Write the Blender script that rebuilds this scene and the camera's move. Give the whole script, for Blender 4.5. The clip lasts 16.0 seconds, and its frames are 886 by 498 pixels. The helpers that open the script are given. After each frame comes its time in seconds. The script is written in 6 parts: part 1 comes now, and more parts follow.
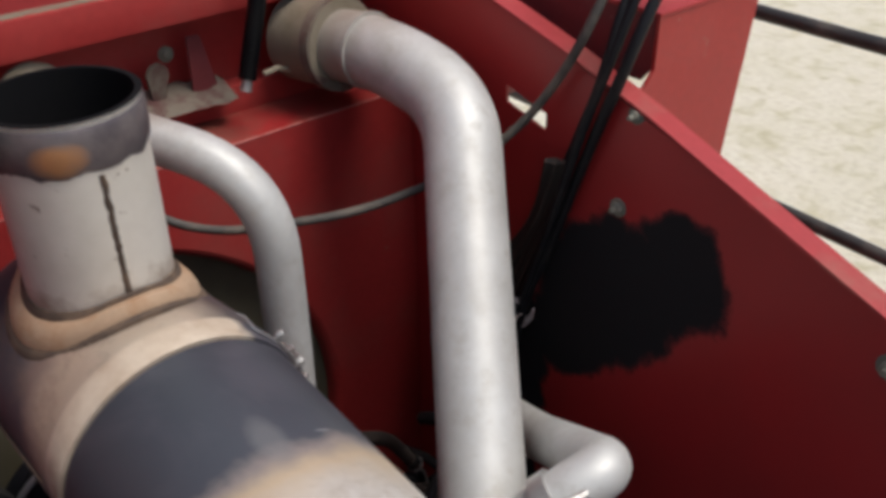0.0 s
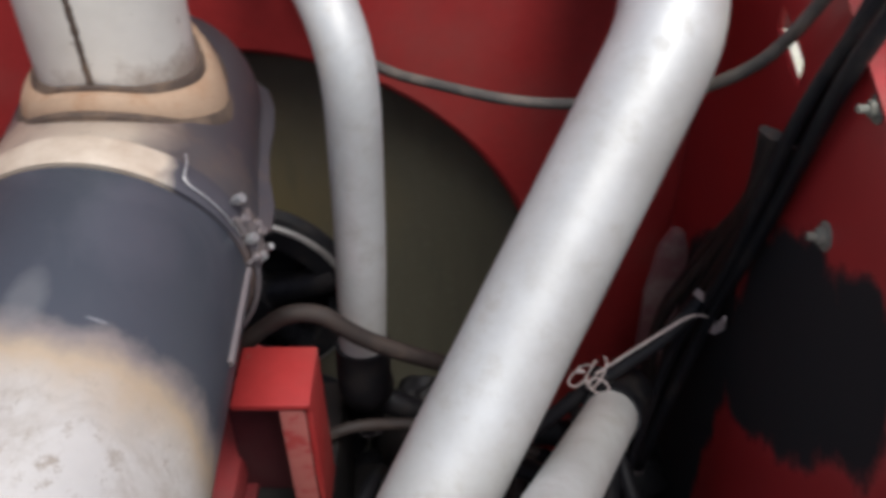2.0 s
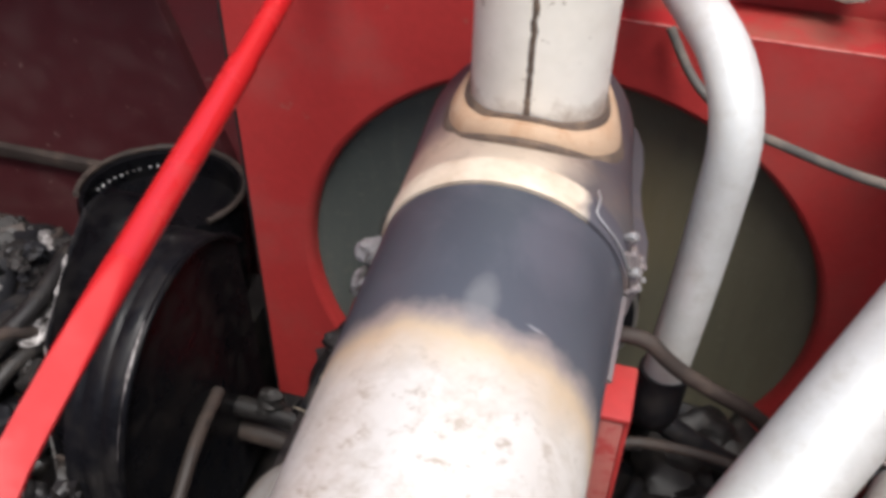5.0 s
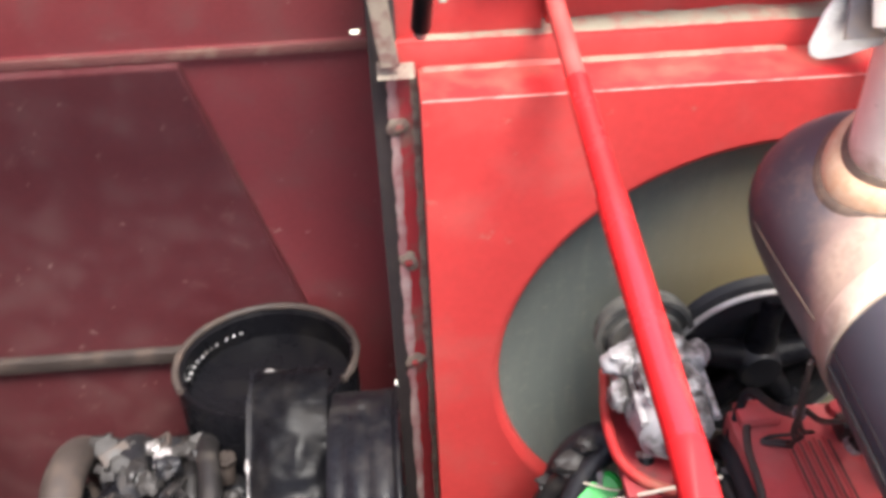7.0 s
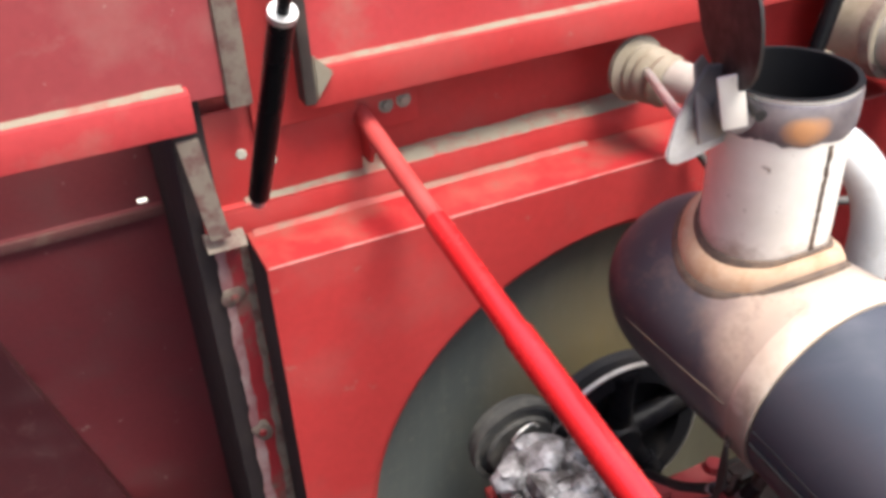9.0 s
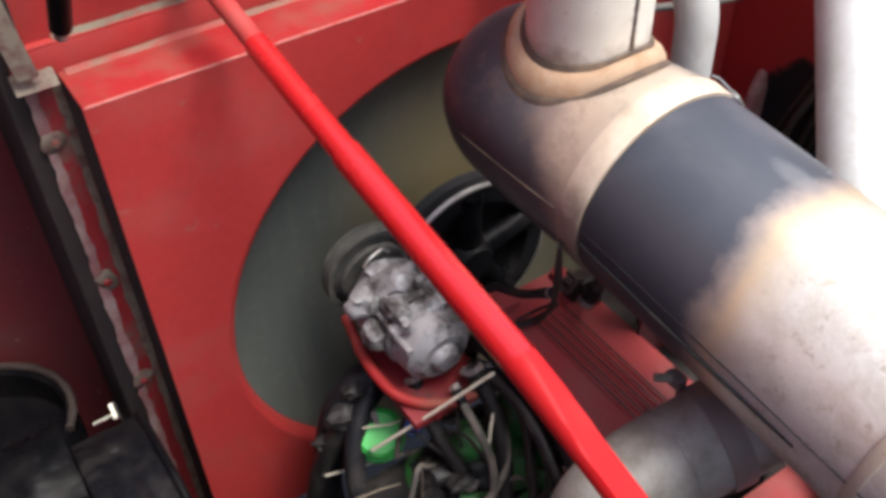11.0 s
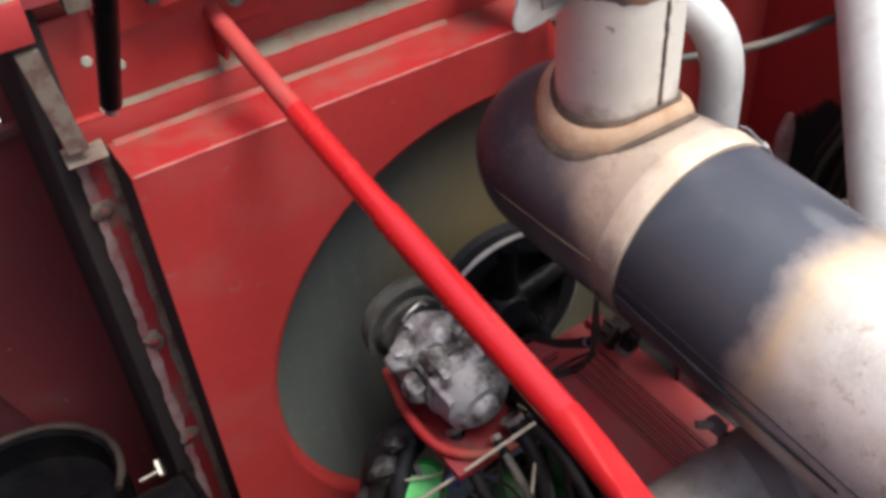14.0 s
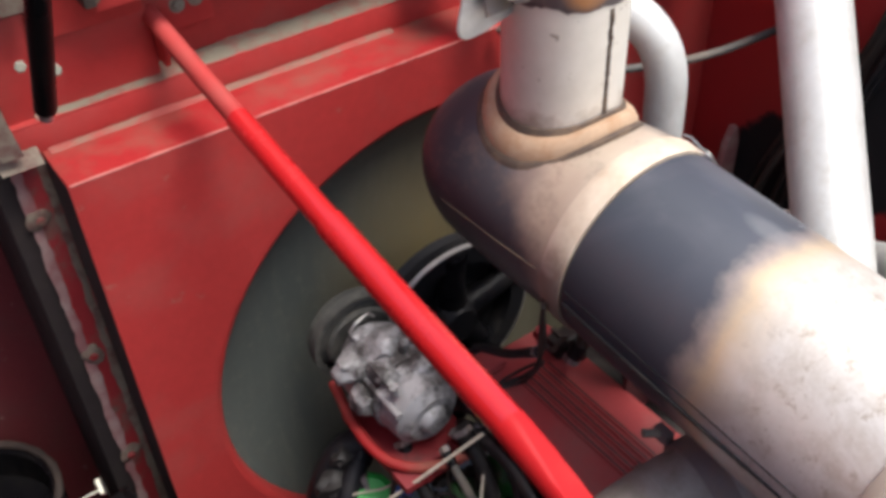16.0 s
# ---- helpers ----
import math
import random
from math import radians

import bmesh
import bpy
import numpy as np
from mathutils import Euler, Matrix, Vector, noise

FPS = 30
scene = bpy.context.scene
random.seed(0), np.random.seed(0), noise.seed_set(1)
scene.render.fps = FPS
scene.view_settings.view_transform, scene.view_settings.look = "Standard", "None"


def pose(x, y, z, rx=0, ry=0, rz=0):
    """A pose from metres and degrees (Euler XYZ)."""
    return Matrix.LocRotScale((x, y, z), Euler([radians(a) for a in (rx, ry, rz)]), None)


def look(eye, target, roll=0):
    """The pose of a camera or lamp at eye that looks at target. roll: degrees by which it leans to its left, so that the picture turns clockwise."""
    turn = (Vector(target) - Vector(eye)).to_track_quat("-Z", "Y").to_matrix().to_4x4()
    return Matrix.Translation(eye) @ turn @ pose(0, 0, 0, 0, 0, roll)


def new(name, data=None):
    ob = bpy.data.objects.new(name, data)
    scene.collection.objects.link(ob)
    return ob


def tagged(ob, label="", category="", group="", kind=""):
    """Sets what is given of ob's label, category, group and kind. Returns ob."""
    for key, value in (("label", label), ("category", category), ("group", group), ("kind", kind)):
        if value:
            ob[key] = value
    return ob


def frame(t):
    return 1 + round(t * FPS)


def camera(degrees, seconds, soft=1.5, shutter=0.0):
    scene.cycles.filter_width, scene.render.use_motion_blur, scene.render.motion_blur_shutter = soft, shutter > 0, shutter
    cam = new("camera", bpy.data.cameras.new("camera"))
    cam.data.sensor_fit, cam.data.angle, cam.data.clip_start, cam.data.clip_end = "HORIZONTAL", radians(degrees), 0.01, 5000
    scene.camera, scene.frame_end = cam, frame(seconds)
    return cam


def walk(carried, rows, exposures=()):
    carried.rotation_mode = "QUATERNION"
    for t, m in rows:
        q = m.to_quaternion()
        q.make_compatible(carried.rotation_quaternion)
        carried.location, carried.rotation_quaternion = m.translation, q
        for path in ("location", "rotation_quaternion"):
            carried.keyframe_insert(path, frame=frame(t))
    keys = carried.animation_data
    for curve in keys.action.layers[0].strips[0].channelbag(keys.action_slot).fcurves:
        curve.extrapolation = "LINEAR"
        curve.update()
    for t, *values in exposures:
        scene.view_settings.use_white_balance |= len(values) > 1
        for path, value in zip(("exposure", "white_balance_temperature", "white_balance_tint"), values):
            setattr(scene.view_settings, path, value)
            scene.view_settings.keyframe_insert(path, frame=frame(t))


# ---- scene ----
cam = camera(50.86, 16.0, soft=3.8, shutter=0.4)
# seconds, eye x y z, yaw, pitch, roll
ROWS = [
    (0.0, 0.218, 0.013, 3.651, -39.97, -32.05, -0.71),
    (0.5, 0.434, -0.062, 3.620, -28.73, -33.12, 0.33),
    (1.0, 0.571, -0.057, 3.599, -26.18, -34.37, 1.27),
    (1.5, 0.630, 0.039, 3.568, -17.38, -38.63, 1.92),
    (2.0, 0.732, 0.074, 3.564, 0.63, -40.97, -0.92),
    (2.5, 0.788, 0.112, 3.588, 13.25, -41.74, -2.44),
    (3.0, 0.782, 0.137, 3.607, 18.68, -42.77, -1.95),
    (3.2, 0.772, 0.148, 3.617, 19.95, -43.96, -1.56),
    (5.3, 0.498, -0.003, 3.662, 13.71, -40.85, 1.54),
    (5.5, 0.454, 0.000, 3.624, 13.53, -39.32, 1.02),
    (6.0, 0.253, -0.020, 3.671, 10.51, -37.88, -3.74),
    (6.5, 0.072, -0.010, 3.641, 3.78, -40.80, 1.14),
    (7.0, -0.067, 0.040, 3.672, -2.78, -37.80, -2.28),
    (7.5, -0.139, 0.086, 3.683, -16.55, -37.35, -2.44),
    (8.0, -0.204, 0.134, 3.697, -23.81, -35.58, -3.44),
    (8.5, -0.209, 0.153, 3.701, -26.37, -34.22, -1.61),
    (9.0, -0.213, 0.160, 3.714, -23.95, -33.28, -2.89),
    (9.5, -0.213, 0.162, 3.693, -23.37, -38.02, -1.05),
    (10.0, -0.232, 0.145, 3.684, -25.93, -40.59, -0.30),
    (10.2, -0.186, 0.142, 3.689, -28.61, -41.97, -0.85),
    (12.3, -0.178, 0.109, 3.671, -34.68, -42.91, -1.76),
    (12.5, -0.186, 0.108, 3.677, -34.45, -42.52, -2.00),
    (13.0, -0.188, 0.116, 3.686, -32.75, -41.81, -3.48),
    (13.5, -0.184, 0.132, 3.690, -31.81, -41.36, -4.17),
    (14.0, -0.191, 0.126, 3.710, -30.82, -40.10, -4.76),
    (14.5, -0.191, 0.120, 3.714, -30.83, -39.66, -5.29),
    (15.0, -0.197, 0.119, 3.711, -32.04, -39.73, -4.25),
    (15.5, -0.196, 0.123, 3.698, -33.60, -40.00, -2.79),
    (16.0, -0.183, 0.125, 3.698, -34.67, -39.37, -2.51),
]
EXPOSURES = [(0.0, -0.42, 6500, 10), (1.0, -0.44, 6400, 10), (1.5, -0.6, 6200, 10), (2.0, -0.2, 6150, 10), (2.5, 0.17, 6150, 10), (3.0, 0.28, 6250, 10), (5.5, 0.62, 6400, 10), (6.0, 1.22, 6450, 10), (6.5, 1.5, 6450, 10), (7.0, 2.12, 6500, 10), (7.5, 1.8, 6500, 10), (8.0, 1.42, 6450, 10), (9.0, 1.32, 6450, 10), (10.0, 1.1, 6450, 10), (12.5, 0.6, 6450, 10), (16.0, 0.62, 6450, 10)]
walk(cam, [(t, pose(x, y, z, 0, 0, yaw) @ pose(0, 0, 0, 90 + pitch) @ pose(0, 0, 0, 0, 0, roll)) for t, x, y, z, yaw, pitch, roll in ROWS], EXPOSURES)

# ---- light ----
world = bpy.data.worlds.new("sky")
scene.world = world
world.use_nodes = True
SUN_ELEVATION, SUN_TURN = radians(67), radians(149)
sky = world.node_tree.nodes.new("ShaderNodeTexSky")
sky.sky_type, sky.sun_disc, sky.sun_elevation, sky.sun_rotation = "NISHITA", False, SUN_ELEVATION, SUN_TURN
sky.air_density, sky.dust_density = 1.0, 4.0
backing = world.node_tree.nodes["Background"]
backing.inputs["Strength"].default_value = 0.15
world.node_tree.links.new(sky.outputs[0], backing.inputs["Color"])
sun = new("sun", bpy.data.lights.new("sun", "SUN"))
sun.data.energy, sun.data.angle, sun.data.color = 3.0, radians(28), (1.0, 0.97, 0.93)
sun.matrix_world = look((1.1, -0.45, 6.2), (0.4, 0.7, 3.0))


# ---- materials ----
def shader(name, colour, rough=0.5, metal=0.0, coat=0.0):
    m = bpy.data.materials.new(name)
    m.use_nodes = True
    b = m.node_tree.nodes["Principled BSDF"]
    b.inputs["Base Color"].default_value = (*colour, 1)
    b.inputs["Roughness"].default_value = rough
    b.inputs["Metallic"].default_value = metal
    b.inputs["Coat Weight"].default_value = coat
    return m, m.node_tree, b


def node(tree, kind, **inputs):
    n = tree.nodes.new(kind)
    for k, v in inputs.items():
        n.inputs[k.replace("_", " ")].default_value = v
    return n


def place(tree):
    return tree.nodes.new("ShaderNodeNewGeometry").outputs["Position"]


def noise_at(tree, scale, detail=4.0, rough=0.6, distort=0.0, vector=None):
    n = node(tree, "ShaderNodeTexNoise", Scale=scale, Detail=detail, Roughness=rough, Distortion=distort)
    tree.links.new(vector or place(tree), n.inputs["Vector"])
    return n.outputs["Fac"]


def ramp(tree, fac, stops):
    r = tree.nodes.new("ShaderNodeValToRGB")
    while len(r.color_ramp.elements) < len(stops):
        r.color_ramp.elements.new(0.5)
    for e, (p, c) in zip(r.color_ramp.elements, stops):
        e.position = p
        e.color = (*c, 1) if not isinstance(c, float) else (c, c, c, 1)
    tree.links.new(fac, r.inputs["Fac"])
    return r.outputs["Color"]


def mix(tree, fac, a, b):
    m = tree.nodes.new("ShaderNodeMix")
    m.data_type = "RGBA"
    for sock, v in ((m.inputs[0], fac), (m.inputs[6], a), (m.inputs[7], b)):
        if isinstance(v, bpy.types.NodeSocket):
            tree.links.new(v, sock)
        elif isinstance(v, float):
            sock.default_value = v
        else:
            sock.default_value = (*v, 1)
    return m.outputs[2]


def maths(tree, op, a, b=None):
    m = tree.nodes.new("ShaderNodeMath")
    m.operation = op
    for sock, v in zip(m.inputs, (a, b)):
        if isinstance(v, bpy.types.NodeSocket):
            tree.links.new(v, sock)
        elif v is not None:
            sock.default_value = v
    return m.outputs[0]


def bump(tree, b, height, strength, distance=0.002):
    n = node(tree, "ShaderNodeBump", Strength=strength, Distance=distance)
    tree.links.new(height, n.inputs["Height"])
    tree.links.new(n.outputs[0], b.inputs["Normal"])


def worn(name, colour, rough=0.5, metal=0.0, dirt=(0.25, 0.2, 0.14), dirt_from=0.58, dirt_to=0.75, scale=9.0, coat=0.0, vary=0.15, relief=0.15, sheen=0.5, specks=None):
    """A surface with broad patches of dust, a finer grain and small bumps."""
    m, tree, b = shader(name, colour, rough, metal, coat)
    b.inputs["Specular IOR Level"].default_value = sheen
    broad = noise_at(tree, scale, 6.0, 0.65)
    fine = noise_at(tree, scale * 14, 3.0)
    tone = mix(tree, fine, tuple(c * (1 - vary) for c in colour), tuple(min(1, c * (1 + vary)) for c in colour))
    mask = ramp(tree, broad, [(dirt_from, 0.0), (dirt_to, 1.0)])
    tone = mix(tree, mask, tone, dirt)
    if specks:
        tone = mix(tree, ramp(tree, noise_at(tree, 46.0, 3.0, 0.6), [(0.69, 0.0), (0.74, 0.8)]), tone, specks)
        tone = mix(tree, ramp(tree, noise_at(tree, 9.0, 6.0, 0.75, 0.6), [(0.62, 0.0), (0.8, 0.35)]), tone, specks)
    tree.links.new(tone, b.inputs["Base Color"])
    gloss = ramp(tree, broad, [(0.3, max(rough - 0.08, 0.0)), (0.75, min(rough + 0.3, 1.0))])
    tree.links.new(gloss, b.inputs["Roughness"])
    if relief:
        bump(tree, b, fine, relief, 0.001)
    return m


RED = worn("red_paint", (0.37, 0.034, 0.032), 0.36, dirt=(0.33, 0.07, 0.058), dirt_from=0.5, dirt_to=0.85, scale=6.0, relief=0.05, sheen=0.4, specks=(0.34, 0.09, 0.07))
RED_DUSTY = worn("dusty_red_paint", (0.37, 0.032, 0.034), 0.5, dirt=(0.32, 0.16, 0.12), dirt_from=0.52, dirt_to=0.85, scale=7.0, relief=0.08)
# Two darker copies of the red carry the bay's shade in their colour.
RED_DARK = worn("shaded_red_paint", (0.165, 0.03, 0.034), 0.45, dirt=(0.15, 0.058, 0.054), dirt_from=0.5, dirt_to=0.85, scale=10.0, relief=0.08, specks=(0.28, 0.18, 0.15))
RED_SHADE = worn("deep_shade_red", (0.07, 0.014, 0.017), 0.5, dirt=(0.09, 0.038, 0.036), dirt_from=0.5, dirt_to=0.85, scale=11.0, relief=0.1, specks=(0.22, 0.15, 0.13))
RED_GRUBBY = worn("grubby_engine_red", (0.37, 0.048, 0.05), 0.55, dirt=(0.3, 0.1, 0.09), dirt_from=0.45, dirt_to=0.75, scale=12.0, relief=0.2)
LEDGE = worn("dust_washed_red", (0.29, 0.018, 0.019), 0.5, dirt=(0.2, 0.085, 0.06), dirt_from=0.42, dirt_to=0.75, scale=9.0, relief=0.1, sheen=0.22)
PALE_PINK = worn("pale_pink_paint", (0.42, 0.13, 0.11), 0.55, dirt=(0.38, 0.05, 0.045), dirt_from=0.5, dirt_to=0.62, scale=34.0, relief=0.3)
# Darker red with dusty patches for one hood skin.
HOOD_SHADE = worn("dusty_darker_red", (0.24, 0.032, 0.036), 0.5, dirt=(0.29, 0.12, 0.1), dirt_from=0.5, dirt_to=0.8, scale=5.0, relief=0.08, specks=(0.34, 0.2, 0.16))
BARE = worn("scuffed_bare_metal", (0.27, 0.255, 0.25), 0.42, 0.4, dirt=(0.05, 0.043, 0.04), dirt_from=0.46, dirt_to=0.62, scale=60.0, relief=0.4)
RED_DEEP = worn("grubby_deep_red", (0.2, 0.014, 0.018), 0.5, dirt=(0.06, 0.025, 0.022), dirt_from=0.5, dirt_to=0.75, scale=20.0, relief=0.2)
# Near-black brown that puts recess shade, with some dirt, into the colour.
RECESS_SHADE = worn("recess_shade_brown", (0.016, 0.01, 0.01), 0.8, dirt=(0.032, 0.024, 0.02), dirt_from=0.5, dirt_to=0.75, scale=20.0, relief=0.3)
POST = worn("dirt_caked_red", (0.24, 0.016, 0.02), 0.5, dirt=(0.13, 0.09, 0.068), dirt_from=0.5, dirt_to=0.66, scale=17.0, relief=0.35)
RED_GLOSS = worn("glossy_red_paint", (0.43, 0.011, 0.013), 0.13, dirt=(0.33, 0.04, 0.036), dirt_from=0.6, dirt_to=0.9, scale=14.0, coat=0.6, vary=0.06, relief=0.03)
RED_SATIN = worn("satin_red_paint", (0.4, 0.011, 0.013), 0.38, dirt=(0.32, 0.03, 0.028), dirt_from=0.56, dirt_to=0.88, scale=14.0, vary=0.06, relief=0.05, sheen=0.22)
GUARD = worn("oily_black_sheet", (0.006, 0.006, 0.0075), 0.26, 0.0, dirt=(0.022, 0.02, 0.019), dirt_from=0.48, dirt_to=0.72, scale=19.0, sheen=0.12, vary=0.6, relief=0.4)
DUST = worn("dry_dust", (0.33, 0.28, 0.2), 0.95, dirt=(0.27, 0.1, 0.075), dirt_from=0.45, dirt_to=0.6, scale=30.0, relief=0.6)
BLACK = worn("black_rubber", (0.012, 0.012, 0.014), 0.42, dirt=(0.045, 0.039, 0.034), dirt_from=0.52, dirt_to=0.8, scale=16.0, sheen=0.2, relief=0.3)
GRIME = worn("oily_grime", (0.011, 0.01, 0.01), 0.4, dirt=(0.05, 0.042, 0.035), dirt_from=0.5, dirt_to=0.8, scale=20.0, relief=0.6, sheen=0.4)
BLACK_GLOSS = worn("black_enamel", (0.004, 0.004, 0.005), 0.22, dirt=(0.012, 0.011, 0.01), sheen=0.12, dirt_from=0.52, dirt_to=0.85, scale=14.0, relief=0.25)
STEEL = worn("bare_steel", (0.55, 0.54, 0.52), 0.38, 0.85, dirt=(0.2, 0.15, 0.1), dirt_from=0.6, dirt_to=0.85, scale=30.0)
CAST = worn("cast_aluminium", (0.33, 0.325, 0.33), 0.45, 0.3, dirt=(0.06, 0.055, 0.053), dirt_from=0.44, dirt_to=0.6, scale=22.0, relief=0.5)
def pipe_material():
    """Silvered pipe: grey scale with fine scratches and dull stains."""
    m, tree, b = shader("silver_pipe_paint", (0.6, 0.61, 0.6), 0.5, 0.3)
    patch, spots, fine = noise_at(tree, 9.0, 5.0, 0.65), noise_at(tree, 34.0, 5.0, 0.7), noise_at(tree, 210.0, 3.0)
    tone = ramp(tree, patch, [(0.35, (0.59, 0.595, 0.575)), (0.65, (0.46, 0.455, 0.43))])
    tone = mix(tree, ramp(tree, spots, [(0.52, 0.0), (0.75, 0.55)]), tone, (0.36, 0.33, 0.28))
    tone = mix(tree, maths(tree, "MULTIPLY", fine, 0.2), tone, (0.7, 0.71, 0.7))
    split = tree.nodes.new("ShaderNodeSeparateXYZ")
    tree.links.new(place(tree), split.inputs[0])
    rear_dust = maths(tree, "ADD", maths(tree, "MULTIPLY", maths(tree, "SUBTRACT", split.outputs[1], 0.9), 5.0), maths(tree, "MULTIPLY", maths(tree, "SUBTRACT", patch, 0.5), 1.5))
    tone = mix(tree, ramp(tree, rear_dust, [(0.0, 0.0), (0.7, 0.85)]), tone, (0.3, 0.26, 0.21))
    tree.links.new(tone, b.inputs["Base Color"])
    tree.links.new(ramp(tree, spots, [(0.3, 0.48), (0.7, 0.64)]), b.inputs["Roughness"])
    bump(tree, b, fine, 0.06, 0.001)
    return m


PIPE = pipe_material()
PIPE_DUSTY = worn("dusty_pipe", (0.22, 0.185, 0.135), 0.8, 0.05, dirt=(0.15, 0.125, 0.08), dirt_from=0.45, dirt_to=0.7, scale=18.0)
PIPE_GREY = worn("dull_pipe_steel", (0.3, 0.29, 0.265), 0.55, 0.2, dirt=(0.15, 0.125, 0.095), dirt_from=0.42, dirt_to=0.72, scale=16.0)
GREEN = worn("green_plastic", (0.03, 0.42, 0.065), 0.35, dirt=(0.05, 0.13, 0.05), dirt_from=0.52, dirt_to=0.75, scale=16.0)
GREEN_DULL = worn("grubby_green_plastic", (0.022, 0.14, 0.028), 0.45, dirt=(0.045, 0.07, 0.04), dirt_from=0.42, dirt_to=0.62, scale=26.0)
BLUE = worn("blue_plastic", (0.05, 0.12, 0.4), 0.4)
LICHEN = worn("weathered_zinc", (0.2, 0.21, 0.17), 0.8, 0.1, dirt=(0.32, 0.28, 0.22), dirt_from=0.45, dirt_to=0.7, scale=40.0, relief=0.4)
STRAW = worn("dry_straw", (0.5, 0.45, 0.36), 0.8, dirt=(0.3, 0.24, 0.17))
STRAW_DULL = worn("dirty_straw", (0.26, 0.22, 0.16), 0.85, dirt=(0.12, 0.1, 0.07))
WIRE = worn("grey_cable", (0.07, 0.065, 0.058), 0.6, dirt=(0.16, 0.135, 0.11), dirt_from=0.45, dirt_to=0.7, scale=30.0)
CORD = worn("pale_cord", (0.45, 0.38, 0.36), 0.7)
BROWN = worn("brown_dusty_rubber", (0.026, 0.019, 0.016), 0.6, dirt=(0.066, 0.045, 0.034), dirt_from=0.48, dirt_to=0.78, scale=22.0, relief=0.4)
LEDGE_DUST = worn("brown_ledge_dust", (0.2, 0.11, 0.08), 0.95, dirt=(0.28, 0.06, 0.05), dirt_from=0.45, dirt_to=0.6, scale=24.0, relief=0.6)
GREY_DUST = worn("grey_tan_dust", (0.19, 0.165, 0.12), 0.95, dirt=(0.22, 0.1, 0.075), dirt_from=0.46, dirt_to=0.62, scale=30.0, relief=0.6)
BROWN_DUST = worn("brown_dust", (0.16, 0.13, 0.1), 0.95, dirt=(0.1, 0.045, 0.04), dirt_from=0.45, dirt_to=0.65, scale=40.0, relief=0.6)
SEAM = worn("dusty_dark_red", (0.14, 0.05, 0.045), 0.8, dirt=(0.22, 0.15, 0.11), dirt_from=0.5, dirt_to=0.72, scale=18.0)
MAUVE = worn("dust_filmed_red", (0.24, 0.1, 0.1), 0.7, dirt=(0.4, 0.31, 0.28), dirt_from=0.42, dirt_to=0.7, scale=14.0)
SOOT = worn("soot", (0.008, 0.008, 0.009), 0.9, dirt=(0.012, 0.011, 0.01), sheen=0.1)
DUSTY_BLACK = worn("dust_greyed_rubber", (0.05, 0.05, 0.046), 0.7, dirt=(0.12, 0.115, 0.1), dirt_from=0.42, dirt_to=0.7, scale=24.0, relief=0.4, sheen=0.3)
RAIL = worn("worn_black_rail", (0.045, 0.04, 0.037), 0.34, 0.2, dirt=(0.13, 0.11, 0.09), dirt_from=0.5, dirt_to=0.75, scale=12.0, relief=0.15)
RUBBER = worn("tyre_rubber", (0.08, 0.13, 0.125), 0.6, dirt=(0.2, 0.22, 0.19), dirt_from=0.5, dirt_to=0.8)


def ground_material():
    m, tree, b = shader("dry_stubble", (0.6, 0.5, 0.36), 0.95)
    broad, clump, fine = noise_at(tree, 0.8, 5.0), noise_at(tree, 3.2, 6.0, 0.7, 0.8), noise_at(tree, 16.0, 6.0, 0.75)
    tone = ramp(tree, fine, [(0.25, (0.5, 0.44, 0.32)), (0.5, (0.78, 0.72, 0.58)), (0.75, (0.9, 0.86, 0.72))])
    tone = mix(tree, ramp(tree, clump, [(0.5, 0.0), (0.66, 0.75)]), tone, (0.52, 0.46, 0.27))
    tone = mix(tree, ramp(tree, broad, [(0.4, 0.0), (0.7, 0.35)]), tone, (0.62, 0.58, 0.4))
    tree.links.new(tone, b.inputs["Base Color"])
    bump(tree, b, fine, 0.7, 0.05)
    return m


